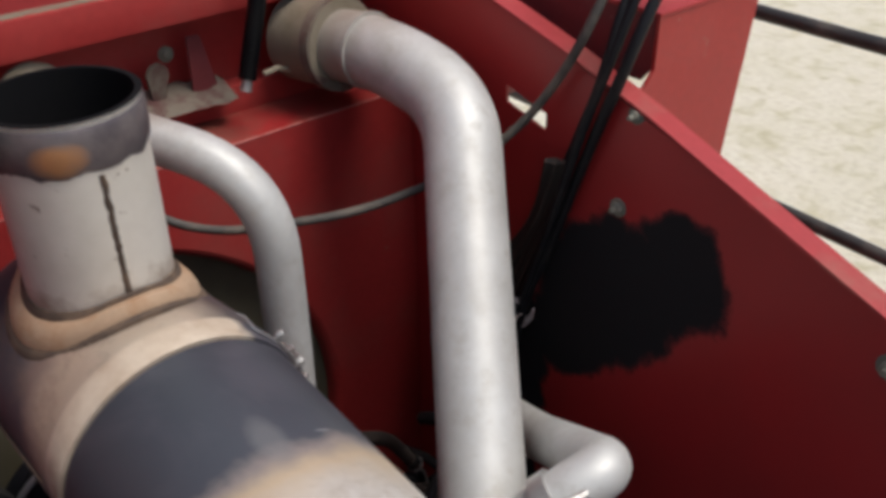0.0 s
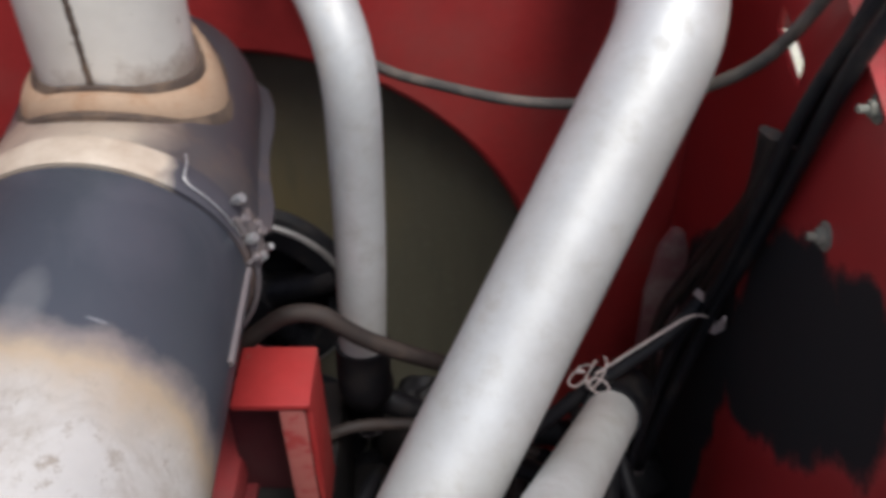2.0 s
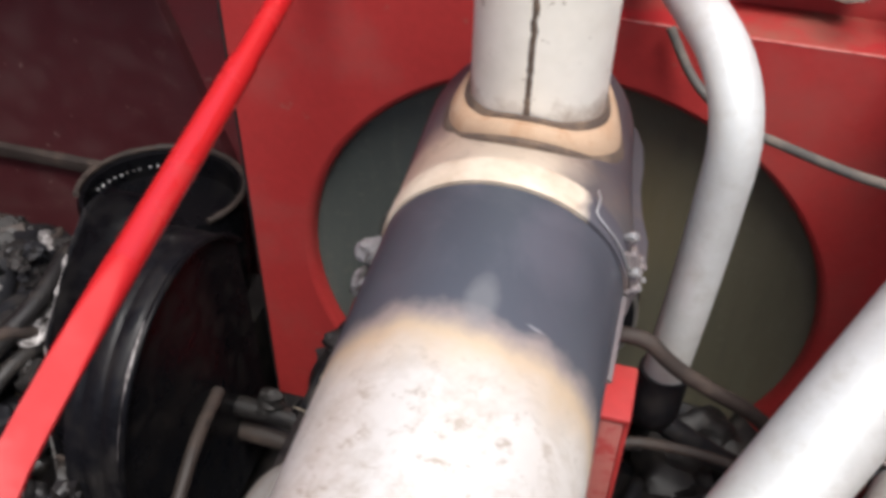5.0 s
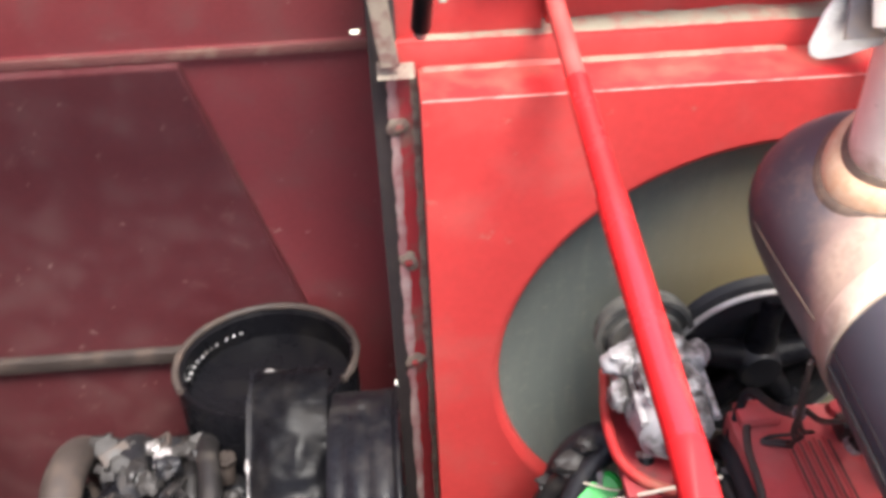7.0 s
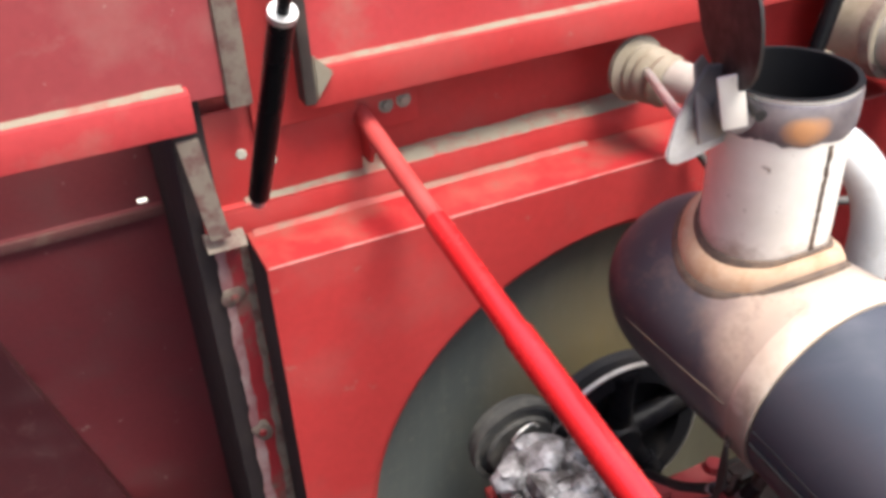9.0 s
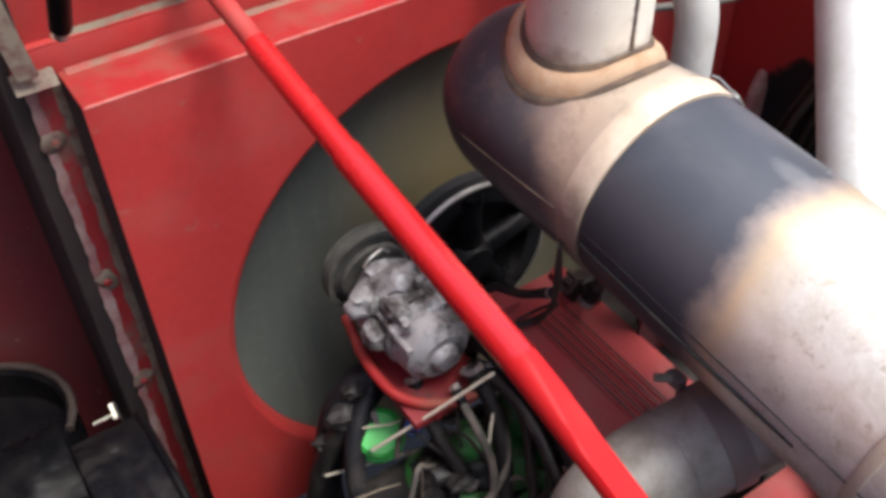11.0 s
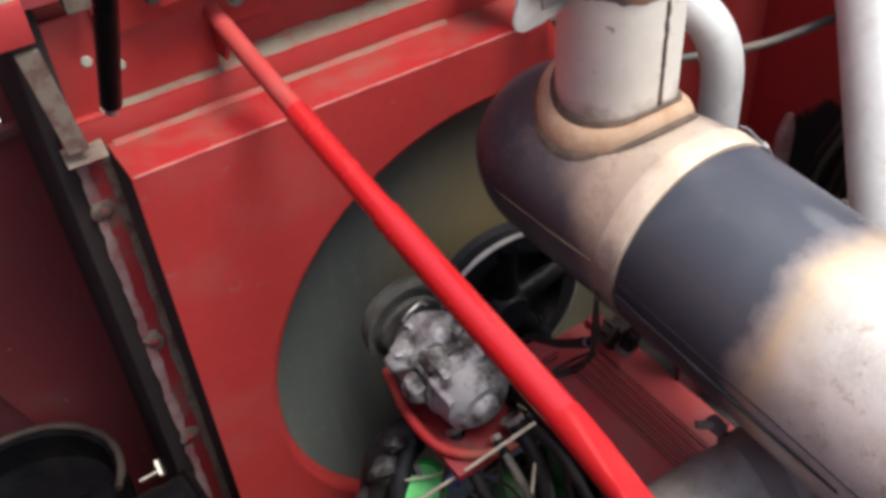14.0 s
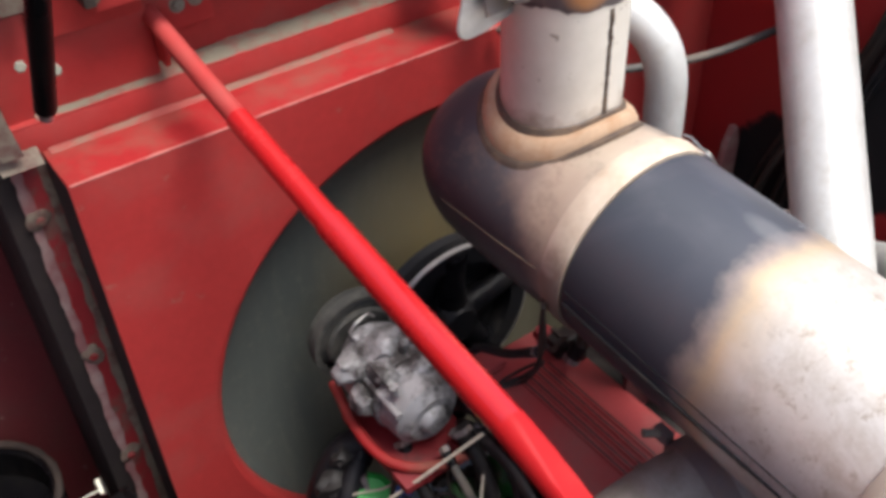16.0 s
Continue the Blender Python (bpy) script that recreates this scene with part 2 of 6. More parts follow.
def muffler_material():
    """Aluminised steel, tempered blue-black by heat over one stretch, tan at the margins."""
    m, tree, b = shader("heat_tinted_steel", (0.6, 0.55, 0.48), 0.42, 0.3)
    split = tree.nodes.new("ShaderNodeSeparateXYZ")
    tree.links.new(place(tree), split.inputs[0])
    patch, grain = noise_at(tree, 16.0, 5.0), noise_at(tree, 120.0, 4.0)
    shifted = maths(tree, "ADD", split.outputs[1], maths(tree, "MULTIPLY", maths(tree, "SUBTRACT", patch, 0.5), 0.06))
    along = maths(tree, "MULTIPLY", maths(tree, "SUBTRACT", shifted, 0.2), 2.0)
    tone = ramp(tree, along, [(0.0, (0.64, 0.62, 0.58)), (0.46, (0.66, 0.62, 0.56)), (0.53, (0.56, 0.43, 0.29)), (0.575, (0.28, 0.24, 0.22)), (0.605, (0.078, 0.084, 0.1)), (1.0, (0.05, 0.057, 0.07))])
    bare = ramp(tree, along, [(0.42, 1.0), (0.56, 0.0)])
    spots = ramp(tree, noise_at(tree, 62.0, 5.0, 0.75), [(0.56, 0.0), (0.66, 0.8)])
    blotch = ramp(tree, noise_at(tree, 15.0, 7.0, 0.78, 0.4), [(0.45, 0.0), (0.62, 0.75)])
    smear = ramp(tree, noise_at(tree, 7.0, 4.0, 0.6, 1.5), [(0.5, 0.0), (0.75, 0.5)])
    tone = mix(tree, maths(tree, "MULTIPLY", spots, bare), tone, (0.36, 0.29, 0.22))
    tone = mix(tree, maths(tree, "MULTIPLY", blotch, bare), tone, (0.44, 0.38, 0.31))
    tone = mix(tree, maths(tree, "MULTIPLY", smear, ramp(tree, along, [(0.58, 0.0), (0.7, 1.0)])), tone, (0.12, 0.12, 0.14))
    for cx, cy, rx, ry, c, k in ((0.456, 0.508, 0.016, 0.032, (0.22, 0.22, 0.22), 0.5), (0.5, 0.503, 0.008, 0.0016, (0.4, 0.4, 0.4), 0.6), (0.5, 0.585, 0.04, 0.05, (0.11, 0.11, 0.13), 0.5)):
        u = maths(tree, "DIVIDE", maths(tree, "SUBTRACT", split.outputs[0], cx), rx)
        v = maths(tree, "DIVIDE", maths(tree, "SUBTRACT", split.outputs[1], cy), ry)
        d = maths(tree, "ADD", maths(tree, "ADD", maths(tree, "MULTIPLY", u, u), maths(tree, "MULTIPLY", v, v)), maths(tree, "MULTIPLY", maths(tree, "SUBTRACT", patch, 0.5), 1.6))
        tone = mix(tree, ramp(tree, d, [(0.15, k), (1.0, 0.0)]), tone, c)
    tone = mix(tree, maths(tree, "MULTIPLY", grain, maths(tree, "MULTIPLY", bare, 0.2)), tone, (0.36, 0.32, 0.29))
    tree.links.new(tone, b.inputs["Base Color"])
    bump(tree, b, grain, 0.12, 0.001)
    return m


def neck_material():
    """The same steel round the outlet: tan in front, blue-black towards the domed end and the sides, which also carry
    painted shade.
    """
    m, tree, b = shader("heat_tinted_shaded_neck", (0.5, 0.4, 0.32), 0.45, 0.3)
    split = tree.nodes.new("ShaderNodeSeparateXYZ")
    tree.links.new(place(tree), split.inputs[0])
    patch, grain = noise_at(tree, 14.0, 5.0), noise_at(tree, 120.0, 4.0)
    shifted = maths(tree, "ADD", split.outputs[1], maths(tree, "MULTIPLY", maths(tree, "SUBTRACT", patch, 0.5), 0.09))
    along = maths(tree, "MULTIPLY", maths(tree, "SUBTRACT", shifted, 0.66), 5.0)
    # Lower flanks are pushed to the dark tones for shade besides heat tint.
    drop = maths(tree, "MULTIPLY", maths(tree, "SUBTRACT", 3.13, split.outputs[2]), 3.0)
    along = maths(tree, "ADD", along, maths(tree, "MAXIMUM", drop, -0.06))
    tone = ramp(tree, along, [(0.0, (0.52, 0.44, 0.35)), (0.24, (0.44, 0.35, 0.27)), (0.42, (0.22, 0.17, 0.15)), (0.55, (0.07, 0.07, 0.08)), (1.0, (0.04, 0.044, 0.056))])
    flank = maths(tree, "ADD", maths(tree, "MULTIPLY", maths(tree, "SUBTRACT", split.outputs[0], 0.485), 16.0), maths(tree, "MULTIPLY", patch, 0.8))
    tone = mix(tree, ramp(tree, flank, [(0.3, 0.0), (0.9, 0.92)]), tone, (0.075, 0.07, 0.078))
    stain = ramp(tree, noise_at(tree, 30.0, 5.0, 0.7), [(0.5, 0.0), (0.7, 0.5)])
    tone = mix(tree, stain, tone, (0.16, 0.12, 0.1))
    tree.links.new(tone, b.inputs["Base Color"])
    bump(tree, b, grain, 0.12, 0.001)
    return m


def stack_material():
    m, tree, b = shader("pale_scaled_steel", (0.6, 0.55, 0.47), 0.5, 0.2)
    patch, spots = noise_at(tree, 12.0, 6.0), noise_at(tree, 70.0, 3.0, 0.6)
    tone = ramp(tree, patch, [(0.3, (0.6, 0.56, 0.49)), (0.6, (0.72, 0.68, 0.61))])
    tone = mix(tree, ramp(tree, spots, [(0.68, 0.0), (0.74, 0.8)]), tone, (0.2, 0.14, 0.1))
    split = tree.nodes.new("ShaderNodeSeparateXYZ")
    tree.links.new(place(tree), split.inputs[0])
    foot = maths(tree, "ADD", maths(tree, "MULTIPLY", maths(tree, "SUBTRACT", 3.195, split.outputs[2]), 22.0), maths(tree, "MULTIPLY", maths(tree, "SUBTRACT", noise_at(tree, 26.0, 5.0, 0.7), 0.5), 2.2))
    tone = mix(tree, ramp(tree, foot, [(0.1, 0.0), (0.75, 0.75)]), tone, (0.3, 0.22, 0.16))
    tree.links.new(tone, b.inputs["Base Color"])
    bump(tree, b, spots, 0.1, 0.001)
    return m


def side_wall_material():
    """Red paint with one large ragged patch of black soot; a third lobe darkens the rear corner for shade."""
    m, tree, b = shader("sooted_shaded_red", (0.3, 0.02, 0.022), 0.42)
    split = tree.nodes.new("ShaderNodeSeparateXYZ")
    tree.links.new(place(tree), split.inputs[0])
    y, z = split.outputs[1], split.outputs[2]
    rag = maths(tree, "MULTIPLY", maths(tree, "SUBTRACT", noise_at(tree, 19.0, 6.0, 0.62), 0.5), 0.14)
    # Two lobes shape the soot patch; the last paints the rear corner's shade.
    lobes = [[(0.785, 2.78), (0.775, 2.95), (0.735, 3.025), (0.66, 3.06), (0.6, 3.062), (0.53, 3.03), (0.545, 2.9), (0.6, 2.845), (0.65, 2.808), (0.715, 2.765)],
             [(0.605, 3.08), (0.575, 3.109), (0.535, 3.116), (0.483, 3.098), (0.478, 3.05), (0.455, 2.997), (0.475, 2.98), (0.535, 2.936), (0.6, 2.93)],
             [(0.97, 2.35), (0.97, 2.8), (0.9, 2.87), (0.79, 2.9), (0.745, 2.76), (0.775, 2.35)]]
    mask = None
    for outline in lobes:
        lobe = None
        for (ya, za), (yb, zb) in zip(outline, outline[1:] + outline[:1]):
            dy, dz = yb - ya, zb - za
            size = math.hypot(dy, dz)
            d = maths(tree, "ADD", maths(tree, "MULTIPLY", y, -dz / size), maths(tree, "SUBTRACT", maths(tree, "MULTIPLY", z, dy / size), (za * dy - ya * dz) / size))
            d = maths(tree, "MULTIPLY", d, -1.0)
            lobe = d if lobe is None else maths(tree, "MAXIMUM", lobe, d)
        mask = lobe if mask is None else maths(tree, "MINIMUM", mask, lobe)
    mask = ramp(tree, maths(tree, "ADD", maths(tree, "MULTIPLY", maths(tree, "ADD", mask, maths(tree, "MULTIPLY", rag, 0.45)), 10.0), 0.5), [(0.4, 1.0), (0.47, 0.8), (0.56, 0.0)])
    broad = noise_at(tree, 6.0, 5.0)
    tone = ramp(tree, broad, [(0.35, (0.42, 0.026, 0.028)), (0.7, (0.36, 0.028, 0.028))])
    tree.links.new(mix(tree, mask, tone, (0.009, 0.008, 0.009)), b.inputs["Base Color"])
    tree.links.new(ramp(tree, mask, [(0.0, 0.42), (1.0, 0.9)]), b.inputs["Roughness"])
    return m


GROUND, MUFFLER, NECK, STACK = ground_material(), muffler_material(), neck_material(), stack_material()
SIDE = side_wall_material()


def shroud_material():
    """Grey-green plastic, darkened for shade at low x, olive where dust has settled on the far half."""
    m, tree, b = shader("shroud_plastic", (0.1, 0.108, 0.092), 0.5)
    split = tree.nodes.new("ShaderNodeSeparateXYZ")
    tree.links.new(place(tree), split.inputs[0])
    patch, fine = noise_at(tree, 6.0, 5.0, 0.6), noise_at(tree, 60.0, 5.0, 0.7)
    side = maths(tree, "ADD", split.outputs[0], maths(tree, "MULTIPLY", maths(tree, "SUBTRACT", patch, 0.5), 0.3))
    # First stop lowered to put the bell's shade into the plastic.
    tone = ramp(tree, side, [(0.2, (0.086, 0.097, 0.087)), (0.5, (0.132, 0.124, 0.09)), (0.8, (0.13, 0.122, 0.082))])
    dx, dz = maths(tree, "SUBTRACT", split.outputs[0], 0.47), maths(tree, "SUBTRACT", split.outputs[2], 2.76)
    away = maths(tree, "SQRT", maths(tree, "ADD", maths(tree, "MULTIPLY", dx, dx), maths(tree, "MULTIPLY", dz, dz)))
    tone = mix(tree, ramp(tree, maths(tree, "ADD", away, maths(tree, "MULTIPLY", patch, 0.1)), [(0.05, 0.6), (0.26, 0.0)]), tone, (0.32, 0.24, 0.1))
    tone = mix(tree, ramp(tree, fine, [(0.55, 0.0), (0.75, 0.35)]), tone, (0.2, 0.19, 0.15))
    squash = node(tree, "ShaderNodeMapping")
    squash.inputs["Scale"].default_value = (1.0, 1.0, 0.12)
    tree.links.new(place(tree), squash.inputs["Vector"])
    streak = noise_at(tree, 42.0, 4.0, 0.65, vector=squash.outputs[0])
    tone = mix(tree, ramp(tree, streak, [(0.5, 0.0), (0.72, 0.2)]), tone, (0.19, 0.185, 0.15))
    tone = mix(tree, ramp(tree, streak, [(0.3, 0.2), (0.45, 0.0)]), tone, (0.065, 0.072, 0.062))
    tree.links.new(tone, b.inputs["Base Color"])
    tree.links.new(ramp(tree, patch, [(0.3, 0.36), (0.7, 0.6)]), b.inputs["Roughness"])
    bump(tree, b, fine, 0.1, 0.001)
    return m


SHROUD = shroud_material()
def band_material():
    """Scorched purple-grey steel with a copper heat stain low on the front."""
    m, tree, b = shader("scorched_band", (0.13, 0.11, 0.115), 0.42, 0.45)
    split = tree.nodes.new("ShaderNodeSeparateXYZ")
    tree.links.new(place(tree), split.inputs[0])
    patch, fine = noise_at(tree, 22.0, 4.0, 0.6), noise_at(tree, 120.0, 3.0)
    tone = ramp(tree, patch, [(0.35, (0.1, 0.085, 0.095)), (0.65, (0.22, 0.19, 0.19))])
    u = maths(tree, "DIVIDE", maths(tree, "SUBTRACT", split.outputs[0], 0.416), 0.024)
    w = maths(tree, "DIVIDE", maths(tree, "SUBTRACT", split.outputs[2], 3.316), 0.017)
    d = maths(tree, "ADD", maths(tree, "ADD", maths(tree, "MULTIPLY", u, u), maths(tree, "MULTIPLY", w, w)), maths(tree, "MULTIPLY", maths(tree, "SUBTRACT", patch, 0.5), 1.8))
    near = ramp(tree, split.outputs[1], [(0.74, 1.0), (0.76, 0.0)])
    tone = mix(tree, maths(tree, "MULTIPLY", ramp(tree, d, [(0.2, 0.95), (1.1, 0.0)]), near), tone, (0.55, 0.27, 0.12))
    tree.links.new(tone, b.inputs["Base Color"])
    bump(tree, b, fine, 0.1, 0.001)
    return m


def flap_material():
    """Pale steel, sooted black above its bent tip."""
    m, tree, b = shader("sooted_flap", (0.6, 0.6, 0.58), 0.5, 0.2)
    split = tree.nodes.new("ShaderNodeSeparateXYZ")
    tree.links.new(place(tree), split.inputs[0])
    patch = noise_at(tree, 30.0, 5.0, 0.65)
    rise = maths(tree, "ADD", maths(tree, "MULTIPLY", maths(tree, "SUBTRACT", split.outputs[2], 3.29), 22.0), maths(tree, "MULTIPLY", maths(tree, "SUBTRACT", patch, 0.5), 1.2))
    rise = maths(tree, "ADD", rise, maths(tree, "MULTIPLY", maths(tree, "SUBTRACT", split.outputs[0], 0.345), 16.0))
    tone = mix(tree, ramp(tree, rise, [(0.1, 0.0), (0.8, 0.9)]), ramp(tree, patch, [(0.3, (0.66, 0.65, 0.62)), (0.7, (0.45, 0.43, 0.4))]), (0.07, 0.066, 0.075))
    tree.links.new(tone, b.inputs["Base Color"])
    return m


FLAP = flap_material()
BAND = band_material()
RUST = worn("tan_scale", (0.42, 0.29, 0.19), 0.7, 0.1, dirt=(0.34, 0.19, 0.1), dirt_from=0.48, dirt_to=0.66, scale=18.0)
RIM = worn("grey_scorched_steel", (0.19, 0.165, 0.165), 0.45, 0.3, dirt=(0.25, 0.19, 0.15), dirt_from=0.5, dirt_to=0.7, scale=18.0)
SCORCH = worn("burnt_weld", (0.08, 0.056, 0.042), 0.75, 0.1, dirt=(0.16, 0.11, 0.075), dirt_from=0.45, dirt_to=0.65, scale=40.0, relief=0.5)
CRUST = worn("oil_crusted_metal", (0.026, 0.024, 0.023), 0.45, 0.1, dirt=(0.018, 0.016, 0.015), dirt_from=0.45, dirt_to=0.65, scale=45.0, relief=0.6, sheen=0.3)


def slip_ring_material():
    """Cream scale over the crown and the far flank, burnt dark down the near flank."""
    m, tree, b = shader("slip_ring_scale", (0.58, 0.49, 0.38), 0.6, 0.1)
    split = tree.nodes.new("ShaderNodeSeparateXYZ")
    tree.links.new(place(tree), split.inputs[0])
    patch, fine = noise_at(tree, 30.0, 5.0), noise_at(tree, 160.0, 3.0)
    tone = ramp(tree, patch, [(0.35, (0.62, 0.53, 0.42)), (0.7, (0.44, 0.34, 0.25))])
    burnt = maths(tree, "ADD", maths(tree, "MULTIPLY", maths(tree, "SUBTRACT", split.outputs[0], 0.512), 40.0), maths(tree, "MULTIPLY", patch, 0.8))
    tone = mix(tree, ramp(tree, burnt, [(0.3, 0.0), (0.7, 1.0)]), tone, (0.07, 0.066, 0.078))
    low = maths(tree, "ADD", maths(tree, "MULTIPLY", maths(tree, "SUBTRACT", 3.09, split.outputs[2]), 12.0), patch)
    tone = mix(tree, ramp(tree, low, [(0.5, 0.0), (1.0, 0.8)]), tone, (0.2, 0.14, 0.11))
    tree.links.new(tone, b.inputs["Base Color"])
    bump(tree, b, fine, 0.2, 0.001)
    return m


SLIP = slip_ring_material()


# ---- building helpers ----
HOME = {}


def thing(name, at, label, category, group="", kind=""):
    ob = new(name)
    ob.empty_display_size = 0.05
    ob.location = at
    HOME[ob] = Vector(at)
    return tagged(ob, label, category, group, kind)


def part(name, bm, material, parent, label="", smooth=True):
    """Links a bmesh, given in world metres, as one mesh under a thing or a part."""
    home = HOME[parent]
    bmesh.ops.translate(bm, verts=bm.verts, vec=-home)
    return finish(name, bm, material, parent, label, smooth, home)


def finish(name, bm, material, parent, label, smooth, home):
    bmesh.ops.recalc_face_normals(bm, faces=bm.faces)
    me = bpy.data.meshes.new(name)
    bm.to_mesh(me)
    bm.free()
    me.materials.append(material)
    if smooth:
        for p in me.polygons:
            p.use_smooth = True
        me.set_sharp_from_angle(angle=radians(38))
    ob = new(name, me)
    if parent:
        ob.parent = parent
    HOME[ob] = home
    if label:
        ob["label"] = label
    return ob


def single(name, bm, material, label, category, group="", kind="", at=None, smooth=True):
    """A thing that is one mesh, with its origin at its own base."""
    vs = [v.co for v in bm.verts]
    home = Vector(at) if at else Vector((sum(v.x for v in vs) / len(vs), sum(v.y for v in vs) / len(vs), min(v.z for v in vs)))
    bmesh.ops.translate(bm, verts=bm.verts, vec=-home)
    ob = finish(name, bm, material, None, "", smooth, home)
    ob.location = home
    return tagged(ob, label, category, group, kind)


def box(x0, x1, y0, y1, z0, z1, bevel=0.003):
    bm = bmesh.new()
    bmesh.ops.create_cube(bm, size=1)
    for v in bm.verts:
        v.co = Vector((x0 + (v.co.x + 0.5) * (x1 - x0), y0 + (v.co.y + 0.5) * (y1 - y0), z0 + (v.co.z + 0.5) * (z1 - z0)))
    if bevel:
        bmesh.ops.bevel(bm, geom=bm.edges[:], offset=bevel, segments=2, affect="EDGES", profile=0.6)
    return bm


def join(*bms):
    out = bmesh.new()
    for b in bms:
        me = bpy.data.meshes.new("scratch")
        b.to_mesh(me)
        b.free()
        out.from_mesh(me)
        bpy.data.meshes.remove(me)
    return out


def turned(bm, m):
    bmesh.ops.transform(bm, matrix=m, verts=bm.verts)
    return bm


def axis_frame(at, direction):
    d = Vector(direction).normalized()
    return Matrix.Translation(at) @ d.to_track_quat("Z", "Y").to_matrix().to_4x4()


def lathe(profile, at, direction, seg=48, closed=False):
    """Turns (radius, height) pairs round an axis."""
    bm = bmesh.new()
    rings = []
    for r, h in profile:
        if r < 1e-6:
            rings.append([bm.verts.new((0, 0, h))])
        else:
            rings.append([bm.verts.new((r * math.cos(a), r * math.sin(a), h)) for a in (2 * math.pi * k / seg for k in range(seg))])
    pairs = list(zip(rings, rings[1:])) + ([(rings[-1], rings[0])] if closed else [])
    for a, b in pairs:
        for k in range(seg):
            quad = [a[k % len(a)], a[(k + 1) % len(a)], b[(k + 1) % len(b)], b[k % len(b)]]
            quad = list(dict.fromkeys(quad))
            if len(quad) > 2:
                bm.faces.new(quad)
    return turned(bm, axis_frame(at, direction))


def rounded(points, radius=0.08, steps=8):
    """A polyline with its corners rounded."""
    pts = [Vector(p) for p in points]
    out = [pts[0]]
    for a, b, c in zip(pts, pts[1:], pts[2:]):
        r = min(radius, (a - b).length * 0.49, (c - b).length * 0.49)
        p, q = b + (a - b).normalized() * r, b + (c - b).normalized() * r
        for k in range(steps + 1):
            t = k / steps
            out.append(p * (1 - t) ** 2 + b * 2 * t * (1 - t) + q * t * t)
    return out + [pts[-1]]


def tube(points, radius, seg=20, hollow=0.0):
    """A round bar along points; radius is a number or a function of the share of the way."""
    pts = [Vector(p) for p in points]
    size = radius if callable(radius) else lambda s: radius
    bm = bmesh.new()
    tangent = (pts[1] - pts[0]).normalized()
    side = tangent.orthogonal().normalized()
    lengths = [0.0]
    for a, b in zip(pts, pts[1:]):
        lengths.append(lengths[-1] + (b - a).length)
    rings = []
    for i, p in enumerate(pts):
        t = ((pts[min(i + 1, len(pts) - 1)] - pts[max(i - 1, 0)])).normalized()
        side = (tangent.rotation_difference(t) @ side).normalized()
        side = (side - t * side.dot(t)).normalized()
        tangent = t
        up = t.cross(side)
        r = size(lengths[i] / lengths[-1])
        rings.append([bm.verts.new(p + (side * math.cos(a) + up * math.sin(a)) * r) for a in (2 * math.pi * k / seg for k in range(seg))])
    for a, b in zip(rings, rings[1:]):
        for k in range(seg):
            bm.faces.new((a[k], a[(k + 1) % seg], b[(k + 1) % seg], b[k]))
    bm.faces.new(rings[0])
    bm.faces.new(rings[-1])
    return bm


def prism(outline, depth, at, direction, bevel=0.0):
    """A flat plate: an outline in its own plane, given thickness along direction (upwards of the plate is z or y)."""
    bm = bmesh.new()
    low = [bm.verts.new((u, v, 0)) for u, v in outline]
    high = [bm.verts.new((u, v, depth)) for u, v in outline]
    bm.faces.new(low)
    bm.faces.new(high)
    n = len(outline)
    for k in range(n):
        bm.faces.new((low[k], low[(k + 1) % n], high[(k + 1) % n], high[k]))
    if bevel:
        bmesh.ops.bevel(bm, geom=bm.edges[:], offset=bevel, segments=2, affect="EDGES")
    return turned(bm, axis_frame(at, direction))


def plate_xz(outline, y0, y1, bevel=0.0):
    """A sheet that faces -y, with its outline in x and z."""
    bm = bmesh.new()
    near = [bm.verts.new((x, y0, z)) for x, z in outline]
    far = [bm.verts.new((x, y1, z)) for x, z in outline]
    bm.faces.new(near)
    bm.faces.new(far)
    n = len(outline)
    for k in range(n):
        bm.faces.new((near[k], near[(k + 1) % n], far[(k + 1) % n], far[k]))
    if bevel:
        bmesh.ops.bevel(bm, geom=bm.edges[:], offset=bevel, segments=2, affect="EDGES")
    return bm


def plate_yz(outline, x0, x1, bevel=0.0):
    bm = plate_xz(outline, x0, x1, bevel)
    for v in bm.verts:
        v.co = Vector((v.co.y, v.co.x, v.co.z))
    return bm


def plate_xy(outline, z0, z1, bevel=0.0):
    bm = plate_xz(outline, z0, z1, bevel)
    for v in bm.verts:
        v.co = Vector((v.co.x, v.co.z, v.co.y))
    return bm


def holed_panel(x0, x1, z0, z1, cx, cz, r, y0, y1, seg=96):
    """A sheet that faces -y with a round opening through it."""
    angles = [2 * math.pi * k / seg for k in range(seg)]
    angles += [math.atan2(z - cz, x - cx) % (2 * math.pi) for x in (x0, x1) for z in (z0, z1)]
    angles = sorted(set(angles))
    bm = bmesh.new()
    loops = []
    for y in (y0, y1):
        inner, outer = [], []
        for a in angles:
            c, s = math.cos(a), math.sin(a)
            reach = min([((x1 if c > 0 else x0) - cx) / c if abs(c) > 1e-9 else 9.0, ((z1 if s > 0 else z0) - cz) / s if abs(s) > 1e-9 else 9.0])
            inner.append(bm.verts.new((cx + r * c, y, cz + r * s)))
            outer.append(bm.verts.new((cx + reach * c, y, cz + reach * s)))
        loops.append((inner, outer))
    n = len(angles)
    (i0, o0), (i1, o1) = loops
    for k in range(n):
        j = (k + 1) % n
        for quad in ((i0[k], i0[j], o0[j], o0[k]), (i1[k], i1[j], o1[j], o1[k]), (i0[k], i0[j], i1[j], i1[k]), (o0[k], o0[j], o1[j], o1[k])):
            bm.faces.new(quad)
    return bm


